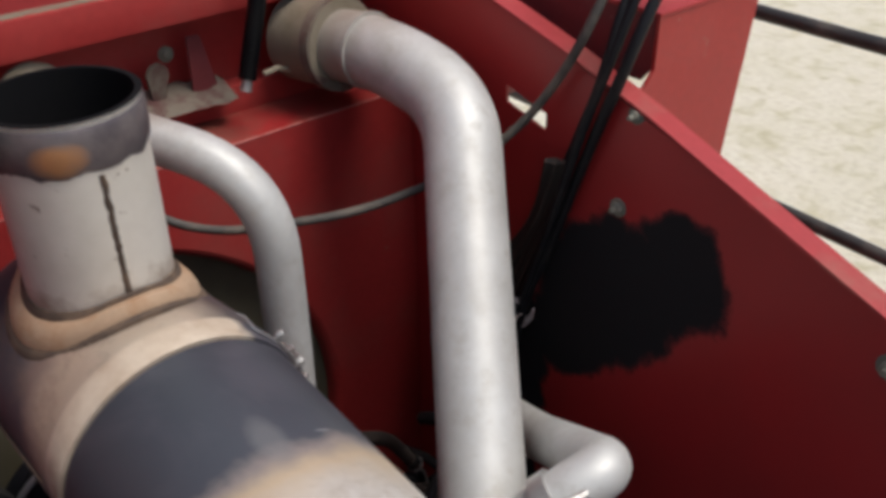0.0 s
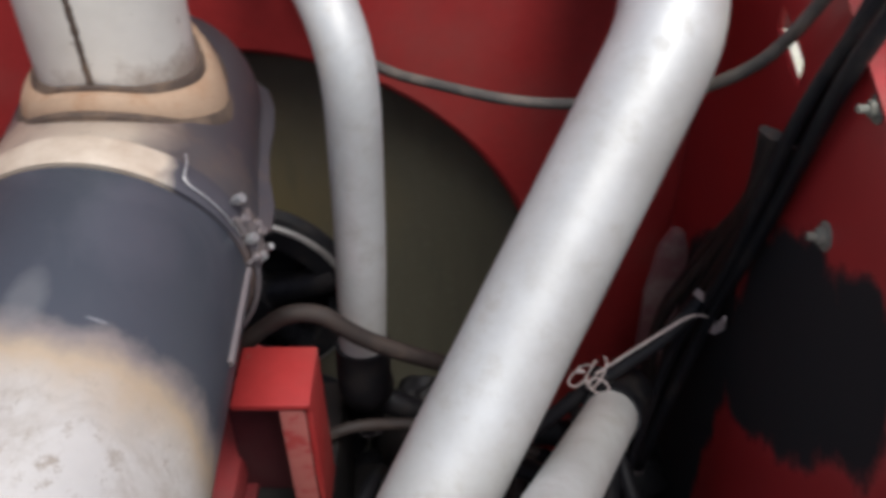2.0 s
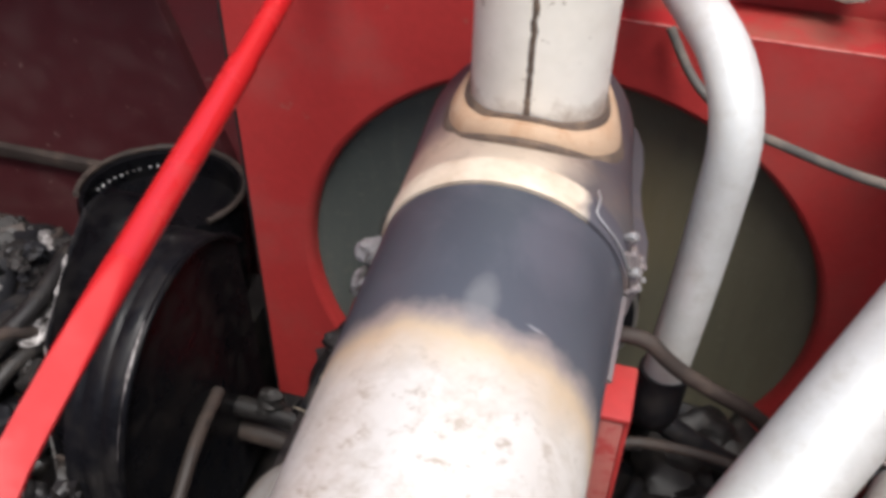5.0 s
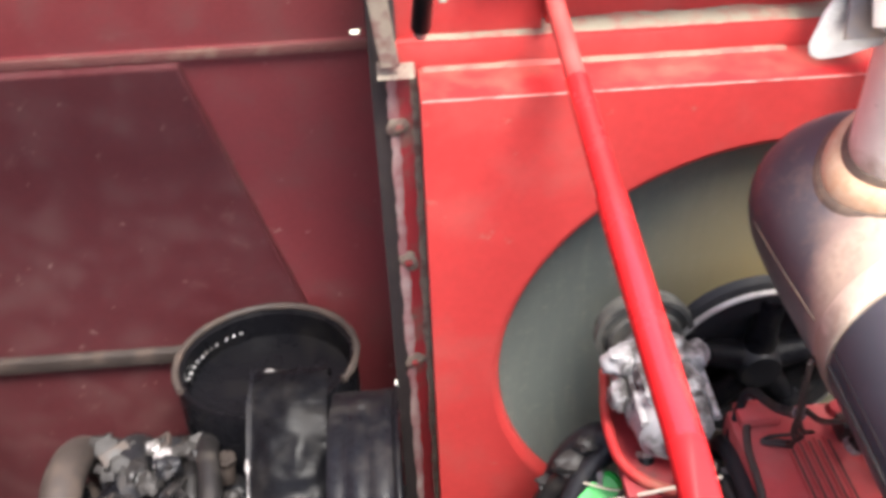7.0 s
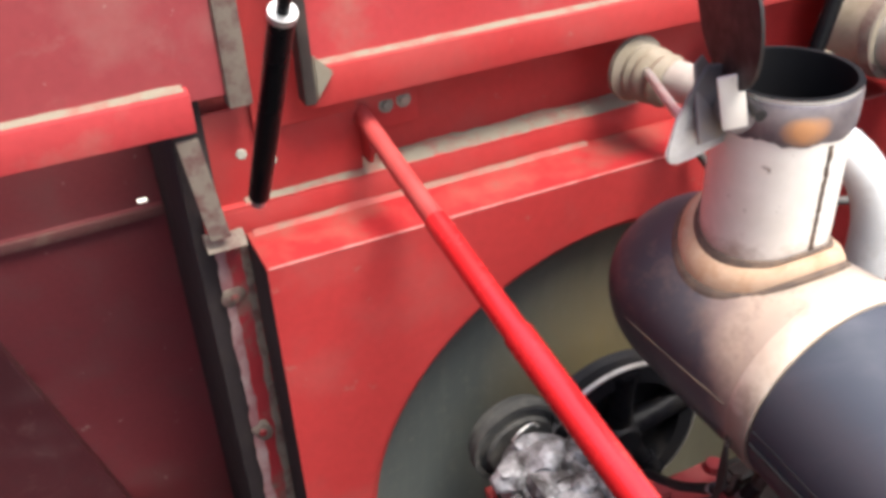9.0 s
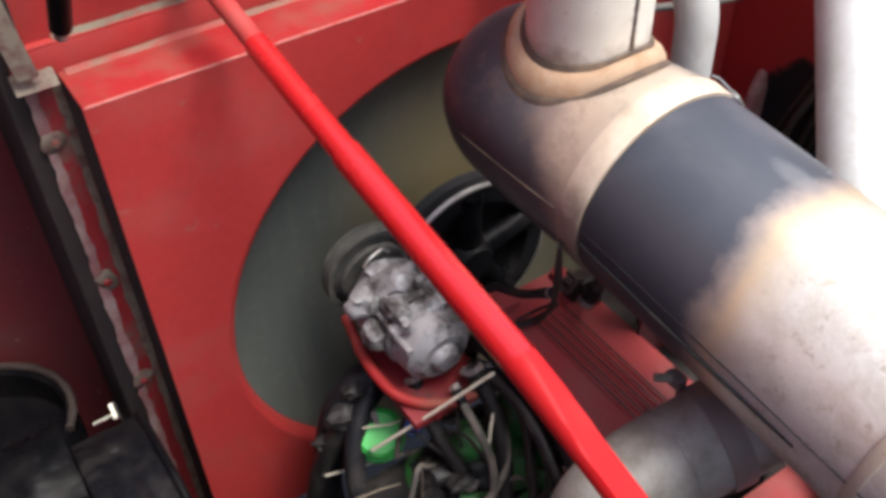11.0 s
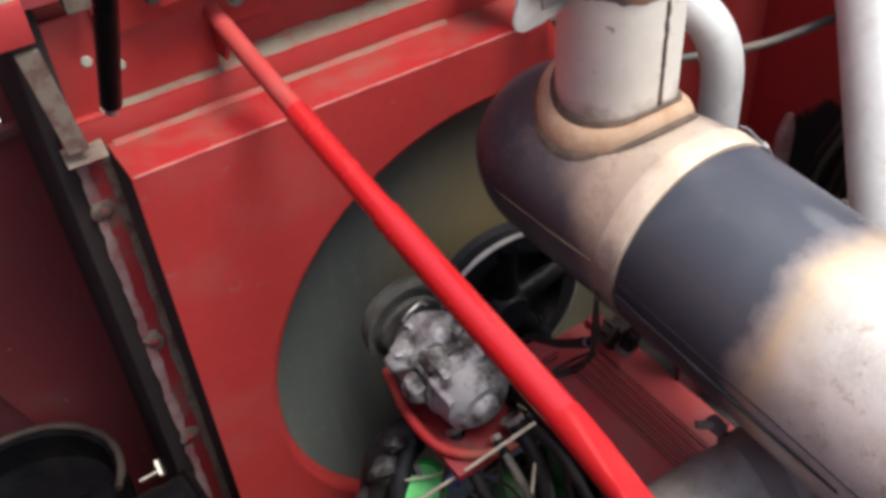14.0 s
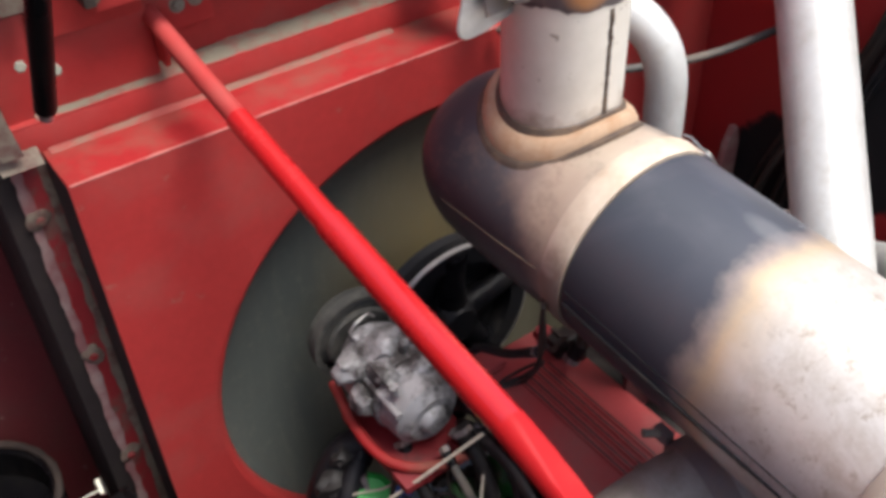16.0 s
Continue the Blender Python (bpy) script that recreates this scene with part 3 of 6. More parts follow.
def slotted_panel(x0, x1, z0, z1, y0, y1, slots, cuts=()):
    """A sheet that faces -y with small rectangular gaps (x0, x1, z0, z1) through it."""
    xs = sorted({x0, x1, *cuts, *[v for s in slots for v in s[:2]]})
    zs = sorted({z0, z1, *[v for s in slots for v in s[2:]]})
    bms = []
    bm = bmesh.new()
    for xa, xb in zip(xs, xs[1:]):
        for za, zb in zip(zs, zs[1:]):
            if any(s[0] <= xa and xb <= s[1] and s[2] <= za and zb <= s[3] for s in slots):
                continue
            c = [bm.verts.new((x, y, z)) for y in (y0, y1) for x, z in ((xa, za), (xb, za), (xb, zb), (xa, zb))]
            for f in ((0, 1, 2, 3), (4, 5, 6, 7), (0, 1, 5, 4), (1, 2, 6, 5), (2, 3, 7, 6), (3, 0, 4, 7)):
                bm.faces.new([c[k] for k in f])
    bmesh.ops.remove_doubles(bm, verts=bm.verts, dist=1e-5)
    return bm


def bolt(name, at, direction, parent, size=0.008, material=None, label="", washer=True):
    profile = [(0, 0.9 * size), (0.75 * size, 0.9 * size), (0.95 * size, 0.7 * size), (0.95 * size, 0.1 * size)]
    if washer:
        profile += [(1.6 * size, 0.1 * size), (1.6 * size, -0.15 * size), (0, -0.15 * size)]
    return part(name, lathe(profile, at, direction, 6 if not washer else 12), material or STEEL, parent, label)


def clod_strip(x0, x1, y0, y1, z, height, steps=40, seed=1):
    """A low uneven bank of dust lying on a ledge."""
    bm = bmesh.new()
    rows = []
    for i in range(steps + 1):
        x = x0 + (x1 - x0) * i / steps
        row = []
        for j, v in enumerate((0.0, 0.25, 0.5, 0.75, 1.0)):
            wob = noise.noise(Vector((x * 14, v * 3, seed))) * 0.5 + noise.noise(Vector((x * 55, v * 9, seed))) * 0.25
            y = y0 + (y1 - y0) * v + wob * (y1 - y0) * 0.35 * (1 - v)
            row.append(bm.verts.new((x, y, z + height * math.sin(min(v * 1.3, 1) * math.pi / 2) * (0.8 + wob))))
        row.append(bm.verts.new((x, y1, z - 0.0005)))
        row.append(bm.verts.new((x, y0, z - 0.0005)))
        rows.append(row)
    for a, b in zip(rows, rows[1:]):
        for j in range(len(a)):
            k = (j + 1) % len(a)
            bm.faces.new((a[j], a[k], b[k], b[j]))
    bm.faces.new(rows[0])
    bm.faces.new(rows[-1])
    return bm


def lump(size, at, seed, stretch=(1, 1, 1), rough=0.35):
    bm = bmesh.new()
    bmesh.ops.create_icosphere(bm, subdivisions=3, radius=size)
    for v in bm.verts:
        f = 1 + rough * noise.noise(v.co * (1.6 / size) + Vector((seed, seed * 2, 0))) + 0.25 * rough * noise.noise(v.co * (4.1 / size) + Vector((seed * 3, 0, seed)))
        v.co = Vector((v.co.x * stretch[0] * f + at[0], v.co.y * stretch[1] * f + at[1], v.co.z * stretch[2] * f + at[2]))
    return bm


# ---- the setting ----
FACE, STEP, BACK = 1.055, 1.148, 1.186       # front of the rear panel, its upper face, and the recessed strip
LIP, SHELF, HOOD = 3.112, 3.146, 3.268       # heights of the two ledges and of the hood's lower edge
FAN_X, FAN_Z, FAN_R = 0.457, 2.622, 0.393
SIDE_X = 1.033
PANEL_X = -0.038

bm = plate_xy([(-400, -400), (400, -400), (400, 400), (-400, 400)], -0.3, 0)
single("ground", bm, GROUND, "dry pale stubble ground far below", "ground", kind="structure", at=(0, 0, 0), smooth=False)

rear = thing("wall_rear", (0.5, FACE, 2.0), "bright red sheet-metal rear panel with a round fan opening", "panel", kind="structure")
part("panel", holed_panel(PANEL_X, SIDE_X - 0.0002, 2.224, LIP, FAN_X, FAN_Z, FAN_R + 0.014, FACE, FACE + 0.005), RED, rear)
part("flared_lip", lathe([(FAN_R + 0.015, -0.0004), (FAN_R + 0.0095, 0.0014), (FAN_R + 0.0055, 0.0048), (FAN_R + 0.0025, 0.0105), (FAN_R + 0.001, 0.023), (FAN_R + 0.005, 0.023), (FAN_R + 0.007, 0.0105), (FAN_R + 0.015, 0.0046)], (FAN_X, FACE, FAN_Z), (0, 1, 0), 96, closed=True), RED, rear, "paint flared into the fan opening")
# Pale line laid along the fold for its edge highlight as well as wear.
edge_line = tube([(x, FACE + 0.0012 + 0.0006 * noise.noise(Vector((x * 60, 1, 0))), LIP + 0.0004) for x in (PANEL_X + 0.002 + k * 0.01 for k in range(107))], lambda t: 0.0016 + 0.0012 * abs(noise.noise(Vector((t * 60, 4, 0)))), 8)
part("worn_edge", edge_line, PALE_PINK, rear, "pale edge line, part wear, part painted highlight")
part("panel_return", box(PANEL_X, PANEL_X + 0.005, FACE + 0.006, STEP - 0.002, 1.9, LIP - 0.006, 0.001), RECESS_SHADE, rear, "dirty edge return darkened for recess shade")
part("ledge", box(PANEL_X, SIDE_X - 0.0002, FACE + 0.001, STEP, LIP - 0.005, LIP + 0.001, 0.002), LEDGE, rear, "ledge washed with brown dust")
part("riser", box(-0.085, SIDE_X - 0.0002, STEP, STEP + 0.004, LIP - 0.001, SHELF, 0.001), RED, rear)
part("shelf", box(-0.085, SIDE_X - 0.0002, STEP + 0.0005, BACK, SHELF, SHELF + 0.004, 0.001), RED, rear)
part("upper_panel", box(-0.085, SIDE_X - 0.0002, BACK, BACK + 0.005, SHELF, 3.34, 0.001), RED, rear)
part("post", box(-0.076, PANEL_X + 0.003, STEP + 0.001, STEP + 0.006, 1.9, LIP - 0.002, 0.001), POST, rear, "dirt-caked red vertical flange")

single("dust_bank", clod_strip(-0.03, 0.45, STEP - 0.013, STEP - 0.001, LIP + 0.001, 0.003, 60, 3), LEDGE_DUST, "thin bank of dry dust on the lower red ledge", "dust", kind="stuff")
single("dust_bank", clod_strip(-0.03, 0.62, STEP + 0.002, BACK - 0.001, SHELF + 0.004, 0.008, 90, 8), GREY_DUST, "thick bank of dry dust on the upper red ledge", "dust", kind="stuff")

side = thing("wall_side", (SIDE_X, 0.4, 1.9), "dark red side sheet with a ragged soot patch and shade-darkened corner", "panel", kind="structure")
EDGE = ((-0.5, 2.81), (0.25, 3.076), (0.48, 3.158), (0.62, 3.209), (0.76, 3.252), (0.89, 3.286), (1.4, 3.43))
top = lambda y: float(np.interp(y, *zip(*EDGE)))
share = lambda y, z: (z - 1.9) / (top(y) - 1.9)
bm = slotted_panel(-0.5, 1.4, 0.0, 1.0, SIDE_X, SIDE_X + 0.005, [(0.775, 0.85, share(0.8, 3.142), share(0.8, 3.167))], [y for y, z in EDGE[1:-1]])
for v in bm.verts:
    y, z = v.co.x, v.co.z
    v.co = Vector((v.co.y, y, 1.9 + z * (top(y) - 1.9)))
part("sheet", bm, SIDE, side, smooth=False)
bm = plate_xy([(SIDE_X - 0.003, y) for y, z in EDGE] + [(SIDE_X + 0.029, y) for y, z in reversed(EDGE)], 0.001, 0.005)
for v in bm.verts:
    v.co.z += top(v.co.y)
part("top_flange", bm, RED_DUSTY, side)

floor = thing("floor", (0, 0.3, 1.86), "oily dark engine deck", "deck", kind="structure")
part("plate", box(-1.4, SIDE_X, -0.6, 1.16, 1.86, 1.9, 0.0), GRIME, floor, smooth=False)
part("plate", box(-1.4, -0.1, 1.161, 1.5, 1.86, 1.9, 0.0), GRIME, floor, smooth=False)
part("plate", box(0.06, SIDE_X, 1.161, 1.5, 1.86, 1.9, 0.0), GRIME, floor, smooth=False)

left = thing("wall_left", (-0.6, 1.43, 1.9), "inner panel in shade-darkened red with a diagonal fold", "panel", kind="structure")
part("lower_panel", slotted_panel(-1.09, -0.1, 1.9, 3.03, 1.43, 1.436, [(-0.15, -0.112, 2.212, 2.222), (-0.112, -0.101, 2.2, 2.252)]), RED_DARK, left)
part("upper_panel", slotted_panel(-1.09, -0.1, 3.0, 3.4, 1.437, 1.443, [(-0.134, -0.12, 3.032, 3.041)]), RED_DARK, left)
# Shade left of the fold is put into this panel's darker red.
part("diagonal_panel", plate_xz([(-1.09, 1.9), (-0.12, 1.9), (-0.27, 2.5), (-0.41, 3.01), (-1.09, 3.01)], 1.4, 1.428, 0.002), RED_SHADE, left)
part("sill", box(-1.09, -0.5, 1.38, 1.4, 2.395, 2.425, 0.004), BROWN, left)
part("seam_strip", box(-1.09, -0.1, 1.424, 1.4295, 3.012, 3.029, 0.002), SEAM, left)
# Jamb blackened to look deep in shade.
part("jamb", box(-0.1, -0.062, STEP + 0.0065, 1.5, 1.9, 3.3, 0.001), RECESS_SHADE, left)
# Unseen end sheet, made tall to cut sky light from this side.
part("end_blocker", box(-1.1, -1.09, -0.6, 1.5, 1.9, 4.3, 0.001), RED_DARK, left)

# Unseen sheet behind the camera, added to keep horizon light off the bay.
front = single("front_blocker", box(-1.09, SIDE_X, -0.52, -0.5, 1.9, 3.0, 0.002), RED_DARK, "unseen dark red sheet added to block low front light", "panel", kind="structure")

skirt = thing("body_skirt", (0, 0.3, 0.0), "plain dark red lower body of the harvester", "body", kind="structure")
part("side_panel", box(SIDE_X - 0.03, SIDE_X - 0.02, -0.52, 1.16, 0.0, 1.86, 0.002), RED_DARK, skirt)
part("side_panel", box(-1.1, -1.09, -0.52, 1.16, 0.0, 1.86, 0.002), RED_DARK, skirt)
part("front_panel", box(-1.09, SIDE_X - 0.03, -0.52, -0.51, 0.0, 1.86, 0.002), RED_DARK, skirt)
part("axle", tube([(0.9, 1.1, 0.72), (1.3, 1.4, 0.66), (1.9, 1.86, 0.61), (2.95, 1.86, 0.57)], 0.07, 20), GRIME, skirt)

hood = thing("hood_edge", (0.3, 1.12, HOOD), "raised red hood panel with a bright folded lower edge", "hood")
part("lower_edge", box(0.06, SIDE_X, 1.116, 1.122, HOOD, 3.316, 0.002), RED, hood)
part("lower_edge", box(-1.3, -0.075, 1.116, 1.122, 3.272, 3.318, 0.002), RED_DUSTY, hood)
part("skin", plate_xz([(0.062, 3.3), (SIDE_X + 0.3, 3.3), (SIDE_X + 0.3, 3.75), (0.062, 3.75)], 1.132, 1.138), RED_DUSTY, hood)
part("skin", plate_xz([(-1.3, 3.302), (-0.035, 3.302), (-0.035, 3.75), (-1.3, 3.75)], 1.132, 1.138), HOOD_SHADE, hood, "dusty darker red skin")
part("fold_dust", clod_strip(-1.28, -0.08, 1.119, 1.1325, 3.3205, 0.0038, 110, 31), GREY_DUST, hood, "line of pale dust on the fold")
part("fold_dust", clod_strip(0.064, 1.0, 1.119, 1.1325, 3.3175, 0.0025, 90, 37), GREY_DUST, hood)
part("corner_tab", plate_xz([(0.062, 3.278), (0.086, 3.31), (0.062, 3.335)], 1.108, 1.1155, 0.002), GREY_DUST, hood, "dust-caked corner tab")
part("fold", box(0.06, SIDE_X, 1.118, 1.133, 3.312, 3.317, 0.001), RED, hood)
part("fold", box(-1.3, -0.075, 1.118, 1.133, 3.314, 3.32, 0.001), RED_DUSTY, hood)
part("weather_strip", box(-0.034, -0.006, 1.126, 1.15, 3.285, 3.74, 0.004), BROWN_DUST, hood, "dust-caked rubber weather strip")
part("edge_strip", box(0.046, 0.06, 1.1, 1.13, 3.28, 3.74, 0.003), BROWN, hood)
part("gap_panel", box(-0.006, 0.12, 1.15, 1.155, 3.24, 3.74, 0.001), RED, hood)

# ---- exhaust silencer with its upright outlet ----
AX, R = 0.445, 0.118
axis_z = lambda y: 3.037 + (y - 0.597) * 0.094
UP = Vector((0, 1, 0.094)).normalized()
random.seed(3)
muffler = thing("exhaust_silencer", (AX, 0.4, 2.9), "large heat-stained steel exhaust silencer with an upright outlet", "exhaust silencer")


def on_axis(y):
    return (AX, y, axis_z(y))


body = lathe([(0.0, -0.42), (R * 0.8, -0.42), (R, -0.40), (R, 0.0), (R, 0.249), (R - 0.003, 0.252), (0.0, 0.252)], on_axis(0.4), UP, 72)
part("body", body, MUFFLER, muffler, "cream steel shell tempered blue-black by heat")
part("joint_band", lathe([(R - 0.001, 0.0), (R + 0.002, 0.001), (R + 0.003, 0.004), (R + 0.002, 0.012), (R - 0.001, 0.013)], on_axis(0.296), UP, 72), STACK, muffler)
part("joint_band", lathe([(R - 0.001, 0.0), (R + 0.002, 0.001), (R + 0.002, 0.008), (R - 0.001, 0.009)], on_axis(0.262), UP, 72), STACK, muffler)
part("slip_ring", lathe([(R - 0.004, 0.0), (R + 0.002, 0.0), (R + 0.0035, 0.003), (R + 0.0038, 0.026), (R + 0.002, 0.031), (R - 0.004, 0.031)], on_axis(0.651), UP, 72), SLIP, muffler, "cream scaled slip ring")
dome = [(R + 0.002, 0.0), (R + 0.004, 0.03), (R + 0.007, 0.09), (R + 0.008, 0.17)]
for k in range(1, 13):
    a = math.pi / 2 * k / 12
    dome.append(((R + 0.008) * math.cos(a) ** 0.85 if k < 12 else 0.0, 0.17 + 0.115 * math.sin(a)))
housing = lathe([(0, 0.0)] + dome, on_axis(0.68), UP, 72)
for v in housing.verts:
    lift = v.co.z - axis_z(v.co.y)
    k = min(max((v.co.y - 0.68) / 0.05, 0), 1)
    if lift > 0:
        v.co.z -= 0.19 * k * lift
for v in housing.verts:
    k = min(max((v.co.y - 0.7) / 0.12, 0), 1)
    if v.co.x > AX:
        v.co.x = AX + (v.co.x - AX) * (1 - 0.2 * k)
part("end_housing", housing, NECK, muffler, "domed end tempered tan and blue-black")
half = [(0.685, 0.122), (0.72, 0.12), (0.76, 0.11), (0.8, 0.104), (0.84, 0.103), (0.88, 0.098), (0.91, 0.088), (0.94, 0.064)]
rim_out = [(AX + w + 0.012, y) for y, w in half] + [(AX + w - 0.01, y) for y, w in reversed(half)]
part("seam_flange", plate_xy(rim_out, 3.053, 3.057), NECK, muffler, "flat grey seam flange on the domed end")
half = [(0.685, 0.123), (0.76, 0.126), (0.84, 0.127), (0.88, 0.121), (0.91, 0.108), (0.94, 0.08)]
part("seam_bead", tube([(AX - w + 0.0003, y, 3.0515) for y, w in half], 0.0009, 8), SCORCH, muffler)
for sign in (1, -1):
    part("body_seam", tube([(AX + sign * (R + 0.0005), y, axis_z(y) + 0.004) for y in ((0.647, 0.62, 0.59, 0.55) if sign > 0 else (0.647, 0.55, 0.45, 0.35, 0.25, 0.1))], 0.0036 if sign > 0 else 0.0009, 8), RIM if sign > 0 else GRIME, muffler)
strip = tube([(AX - R - 0.0022 + 0.003 * max((0.46 - y) / 0.1, 0), y, axis_z(y) - 0.012) for y in (0.36, 0.4, 0.44, 0.5, 0.56, 0.6, 0.645)], 0.0022, 8)
part("seam_flange", strip, GRIME, muffler, "sooty brown seam flange along the shell")
SY, SR = 0.79, 0.0672
HOUSING = R + 0.006
narrow = lambda y: 1 - 0.2 * min(max((y - 0.7) / 0.12, 0), 1)
flat_by = lambda y: 1 - 0.19 * min(max((y - 0.68) / 0.05, 0), 1)
saddle = lambda dx, dy: axis_z(SY + dy) + flat_by(SY + dy) * math.sqrt(max(HOUSING ** 2 - (dx / narrow(SY + dy) if dx > 0 else dx) ** 2, 0.0009))


def saddle_ring(profile, seg=64):
    """A ring round the outlet that follows the curve of the shell: (radius, height over the shell)."""
    bm = lathe([(r, h) for r, h in profile], (AX, SY, 0), (0, 0, 1), seg, closed=True)
    for v in bm.verts:
        v.co.z += saddle(v.co.x - AX, v.co.y - SY)
    return bm


ring = part("collar", saddle_ring([(0.0885, -0.006), (0.088, 0.004), (0.0865, 0.012), (0.082, 0.0185), (0.076, 0.021), (0.07, 0.0195), (0.066, -0.006)]), RUST, muffler, "tan welded collar")
part("scorch_ring", saddle_ring([(0.0945, -0.004), (0.0935, 0.003), (0.0905, 0.0055), (0.0875, 0.006), (0.0865, -0.004)]), SCORCH, ring)
part("weld_bead", saddle_ring([(SR + 0.006, 0.018), (SR + 0.005, 0.0235), (SR + 0.002, 0.0255), (SR - 0.002, 0.024), (SR - 0.002, 0.016)]), SCORCH, ring)
pipe = lathe([(SR, 3.11), (SR, 3.3), (SR, 3.345), (SR - 0.003, 3.345), (SR - 0.003, 3.13)], (AX, SY, 0), (0, 0, 1), 64)
outlet = part("outlet_pipe", pipe, STACK, muffler, "pale scaled outlet pipe with a dark weld seam")
part("soot_lining", lathe([(SR + 0.0022, 3.3462), (SR - 0.0042, 3.3466), (SR - 0.0046, 3.34), (SR - 0.0042, 3.14), (0, 3.14)], (AX, SY, 0), (0, 0, 1), 48), SOOT, outlet, "soot-black inside")
SEAM_AT = radians(-90)
sx, sy = AX + SR * math.cos(SEAM_AT), SY + SR * math.sin(SEAM_AT)
part("weld_seam", tube([(sx + 0.0012 * noise.noise(Vector((z * 90, 3, 0))), sy + 0.0014, z) for z in (3.172 + k * 0.004 for k in range(32))], lambda t: 0.0034 + 0.0014 * noise.noise(Vector((t * 40, 0, 7))), 8), SCORCH, outlet)
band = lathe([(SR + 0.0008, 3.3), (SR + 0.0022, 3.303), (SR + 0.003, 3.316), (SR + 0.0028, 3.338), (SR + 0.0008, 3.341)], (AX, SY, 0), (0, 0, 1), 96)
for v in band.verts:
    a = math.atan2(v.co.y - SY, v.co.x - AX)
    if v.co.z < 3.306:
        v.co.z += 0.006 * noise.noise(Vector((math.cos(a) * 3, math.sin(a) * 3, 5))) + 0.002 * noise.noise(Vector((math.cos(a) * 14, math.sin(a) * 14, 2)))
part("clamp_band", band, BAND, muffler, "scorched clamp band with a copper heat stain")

# rain flap swung open beside the outlet
flap = thing("rain_flap", (0.36, 0.8, 3.27), "bent pale steel rain flap swung open at the outlet", "rain flap")
part("plate", plate_xz([(0.309, 3.29), (0.312, 3.279), (0.322, 3.274), (0.345, 3.276), (0.382, 3.286), (0.39, 3.3), (0.386, 3.325), (0.366, 3.37), (0.346, 3.372), (0.33, 3.345), (0.317, 3.318)], 0.795, 0.799, 0.0015), FLAP, flap, "pale bent sheet")
part("lid", turned(lathe([(0, 0), (0.07, 0), (0.074, 0.001), (0.074, 0.004), (0.07, 0.005), (0, 0.005)], (0, 0, 0), (0, 0, 1), 40), axis_frame((0.355, 0.79, 3.425), (0.94, -0.3, 0.12))), CRUST, flap, "scorched round lid standing open")
part("rib", tube([(0.368, 0.78, 3.35), (0.364, 0.785, 3.42), (0.361, 0.79, 3.49)], 0.007, 10), GRIME, flap)
part("hinge", lathe([(0, -0.016), (0.014, -0.016), (0.017, -0.012), (0.017, 0.012), (0.014, 0.016), (0, 0.016)], (0.372, 0.78, 3.325), (0.25, 0.9, 0.1), 20), RIM, flap, "pale hinge lug")
part("hinge_leaf", turned(box(-0.012, 0.012, -0.003, 0.003, -0.028, 0.026, 0.0025), Matrix.Translation((0.353, 0.764, 3.347)) @ Euler((0, radians(-12), radians(-28))).to_matrix().to_4x4()), STACK, flap)
part("hinge_pin", tube([(0.372, 0.745, 3.335), (0.392, 0.83, 3.345)], 0.006, 10), GRIME, flap)
# Grey of this leaf is chosen dark to read as its shaded side.
part("shaded_leaf", turned(plate_xz([(-0.026, -0.004), (0.03, -0.012), (0.034, 0.03), (0.006, 0.075), (-0.01, 0.07)], -0.0015, 0.0015, 0.0008), Matrix.Translation((0.355, 0.788, 3.305)) @ Euler((radians(-18), 0, radians(20))).to_matrix().to_4x4()), RIM, flap, "upper leaf coloured dark for shade")
part("link_rod", tube([(0.337, 0.81, 3.312), (0.42, 0.95, 3.27), (0.497, 1.08, 3.232)], 0.0055, 8), STEEL, flap)

# band clamp hardware on the flank of the silencer
clamp = thing("band_clamp", (AX + 0.12, 0.665, 3.03), "rusty wire and bolt clamp on the silencer", "pipe clamp")
ang = lambda y, a, r=R: Vector((AX + r * math.cos(a), y, axis_z(y) + r * math.sin(a)))
part("wire", tube([ang(0.677, radians(51), R + 0.007), ang(0.668, radians(50), R + 0.009), ang(0.653, radians(49), R + 0.006)] + [ang(0.649, radians(a), R + 0.0062) for a in range(46, 14, -4)], 0.0009, 6), STEEL, clamp, "thin bent wire end")
part("strap", tube([ang(0.656, radians(a), R + 0.0062) for a in range(-60, 30, 6)], 0.0026, 8), RIM, clamp)
for yy, a, r, h, mat in ((0.672, 26, 0.005, 0.012, STEEL), (0.661, 20, 0.0045, 0.009, RIM), (0.655, 13, 0.0052, 0.011, STEEL), (0.668, 9, 0.0045, 0.014, RIM), (0.66, 1, 0.005, 0.011, STEEL), (0.682, -3, 0.0036, 0.016, STEEL), (0.676, 12, 0.004, 0.012, RIM), (0.65, 5, 0.004, 0.009, RIM)):
    p = ang(yy, radians(a), R + 0.005)
    part("bolt", lathe([(0, h), (r * 0.8, h), (r, h * 0.8), (r, h * 0.4), (r * 0.6, h * 0.4), (r * 0.6, -0.004), (0, -0.004)], p, (0.75, random.uniform(-0.5, 0.3), 0.55), 7), mat, clamp)
part("lug", turned(box(-0.009, 0.009, -0.012, 0.012, -0.003, 0.003, 0.001), axis_frame(ang(0.668, radians(15), R + 0.009), (0.9, 0.1, 0.3))), RIM, clamp, "scorched clamp lug")
part("lug", turned(box(-0.008, 0.008, -0.011, 0.011, -0.003, 0.003, 0.001), axis_frame(ang(0.662, radians(5), R + 0.009), (0.9, -0.2, 0.1))), RIM, clamp)

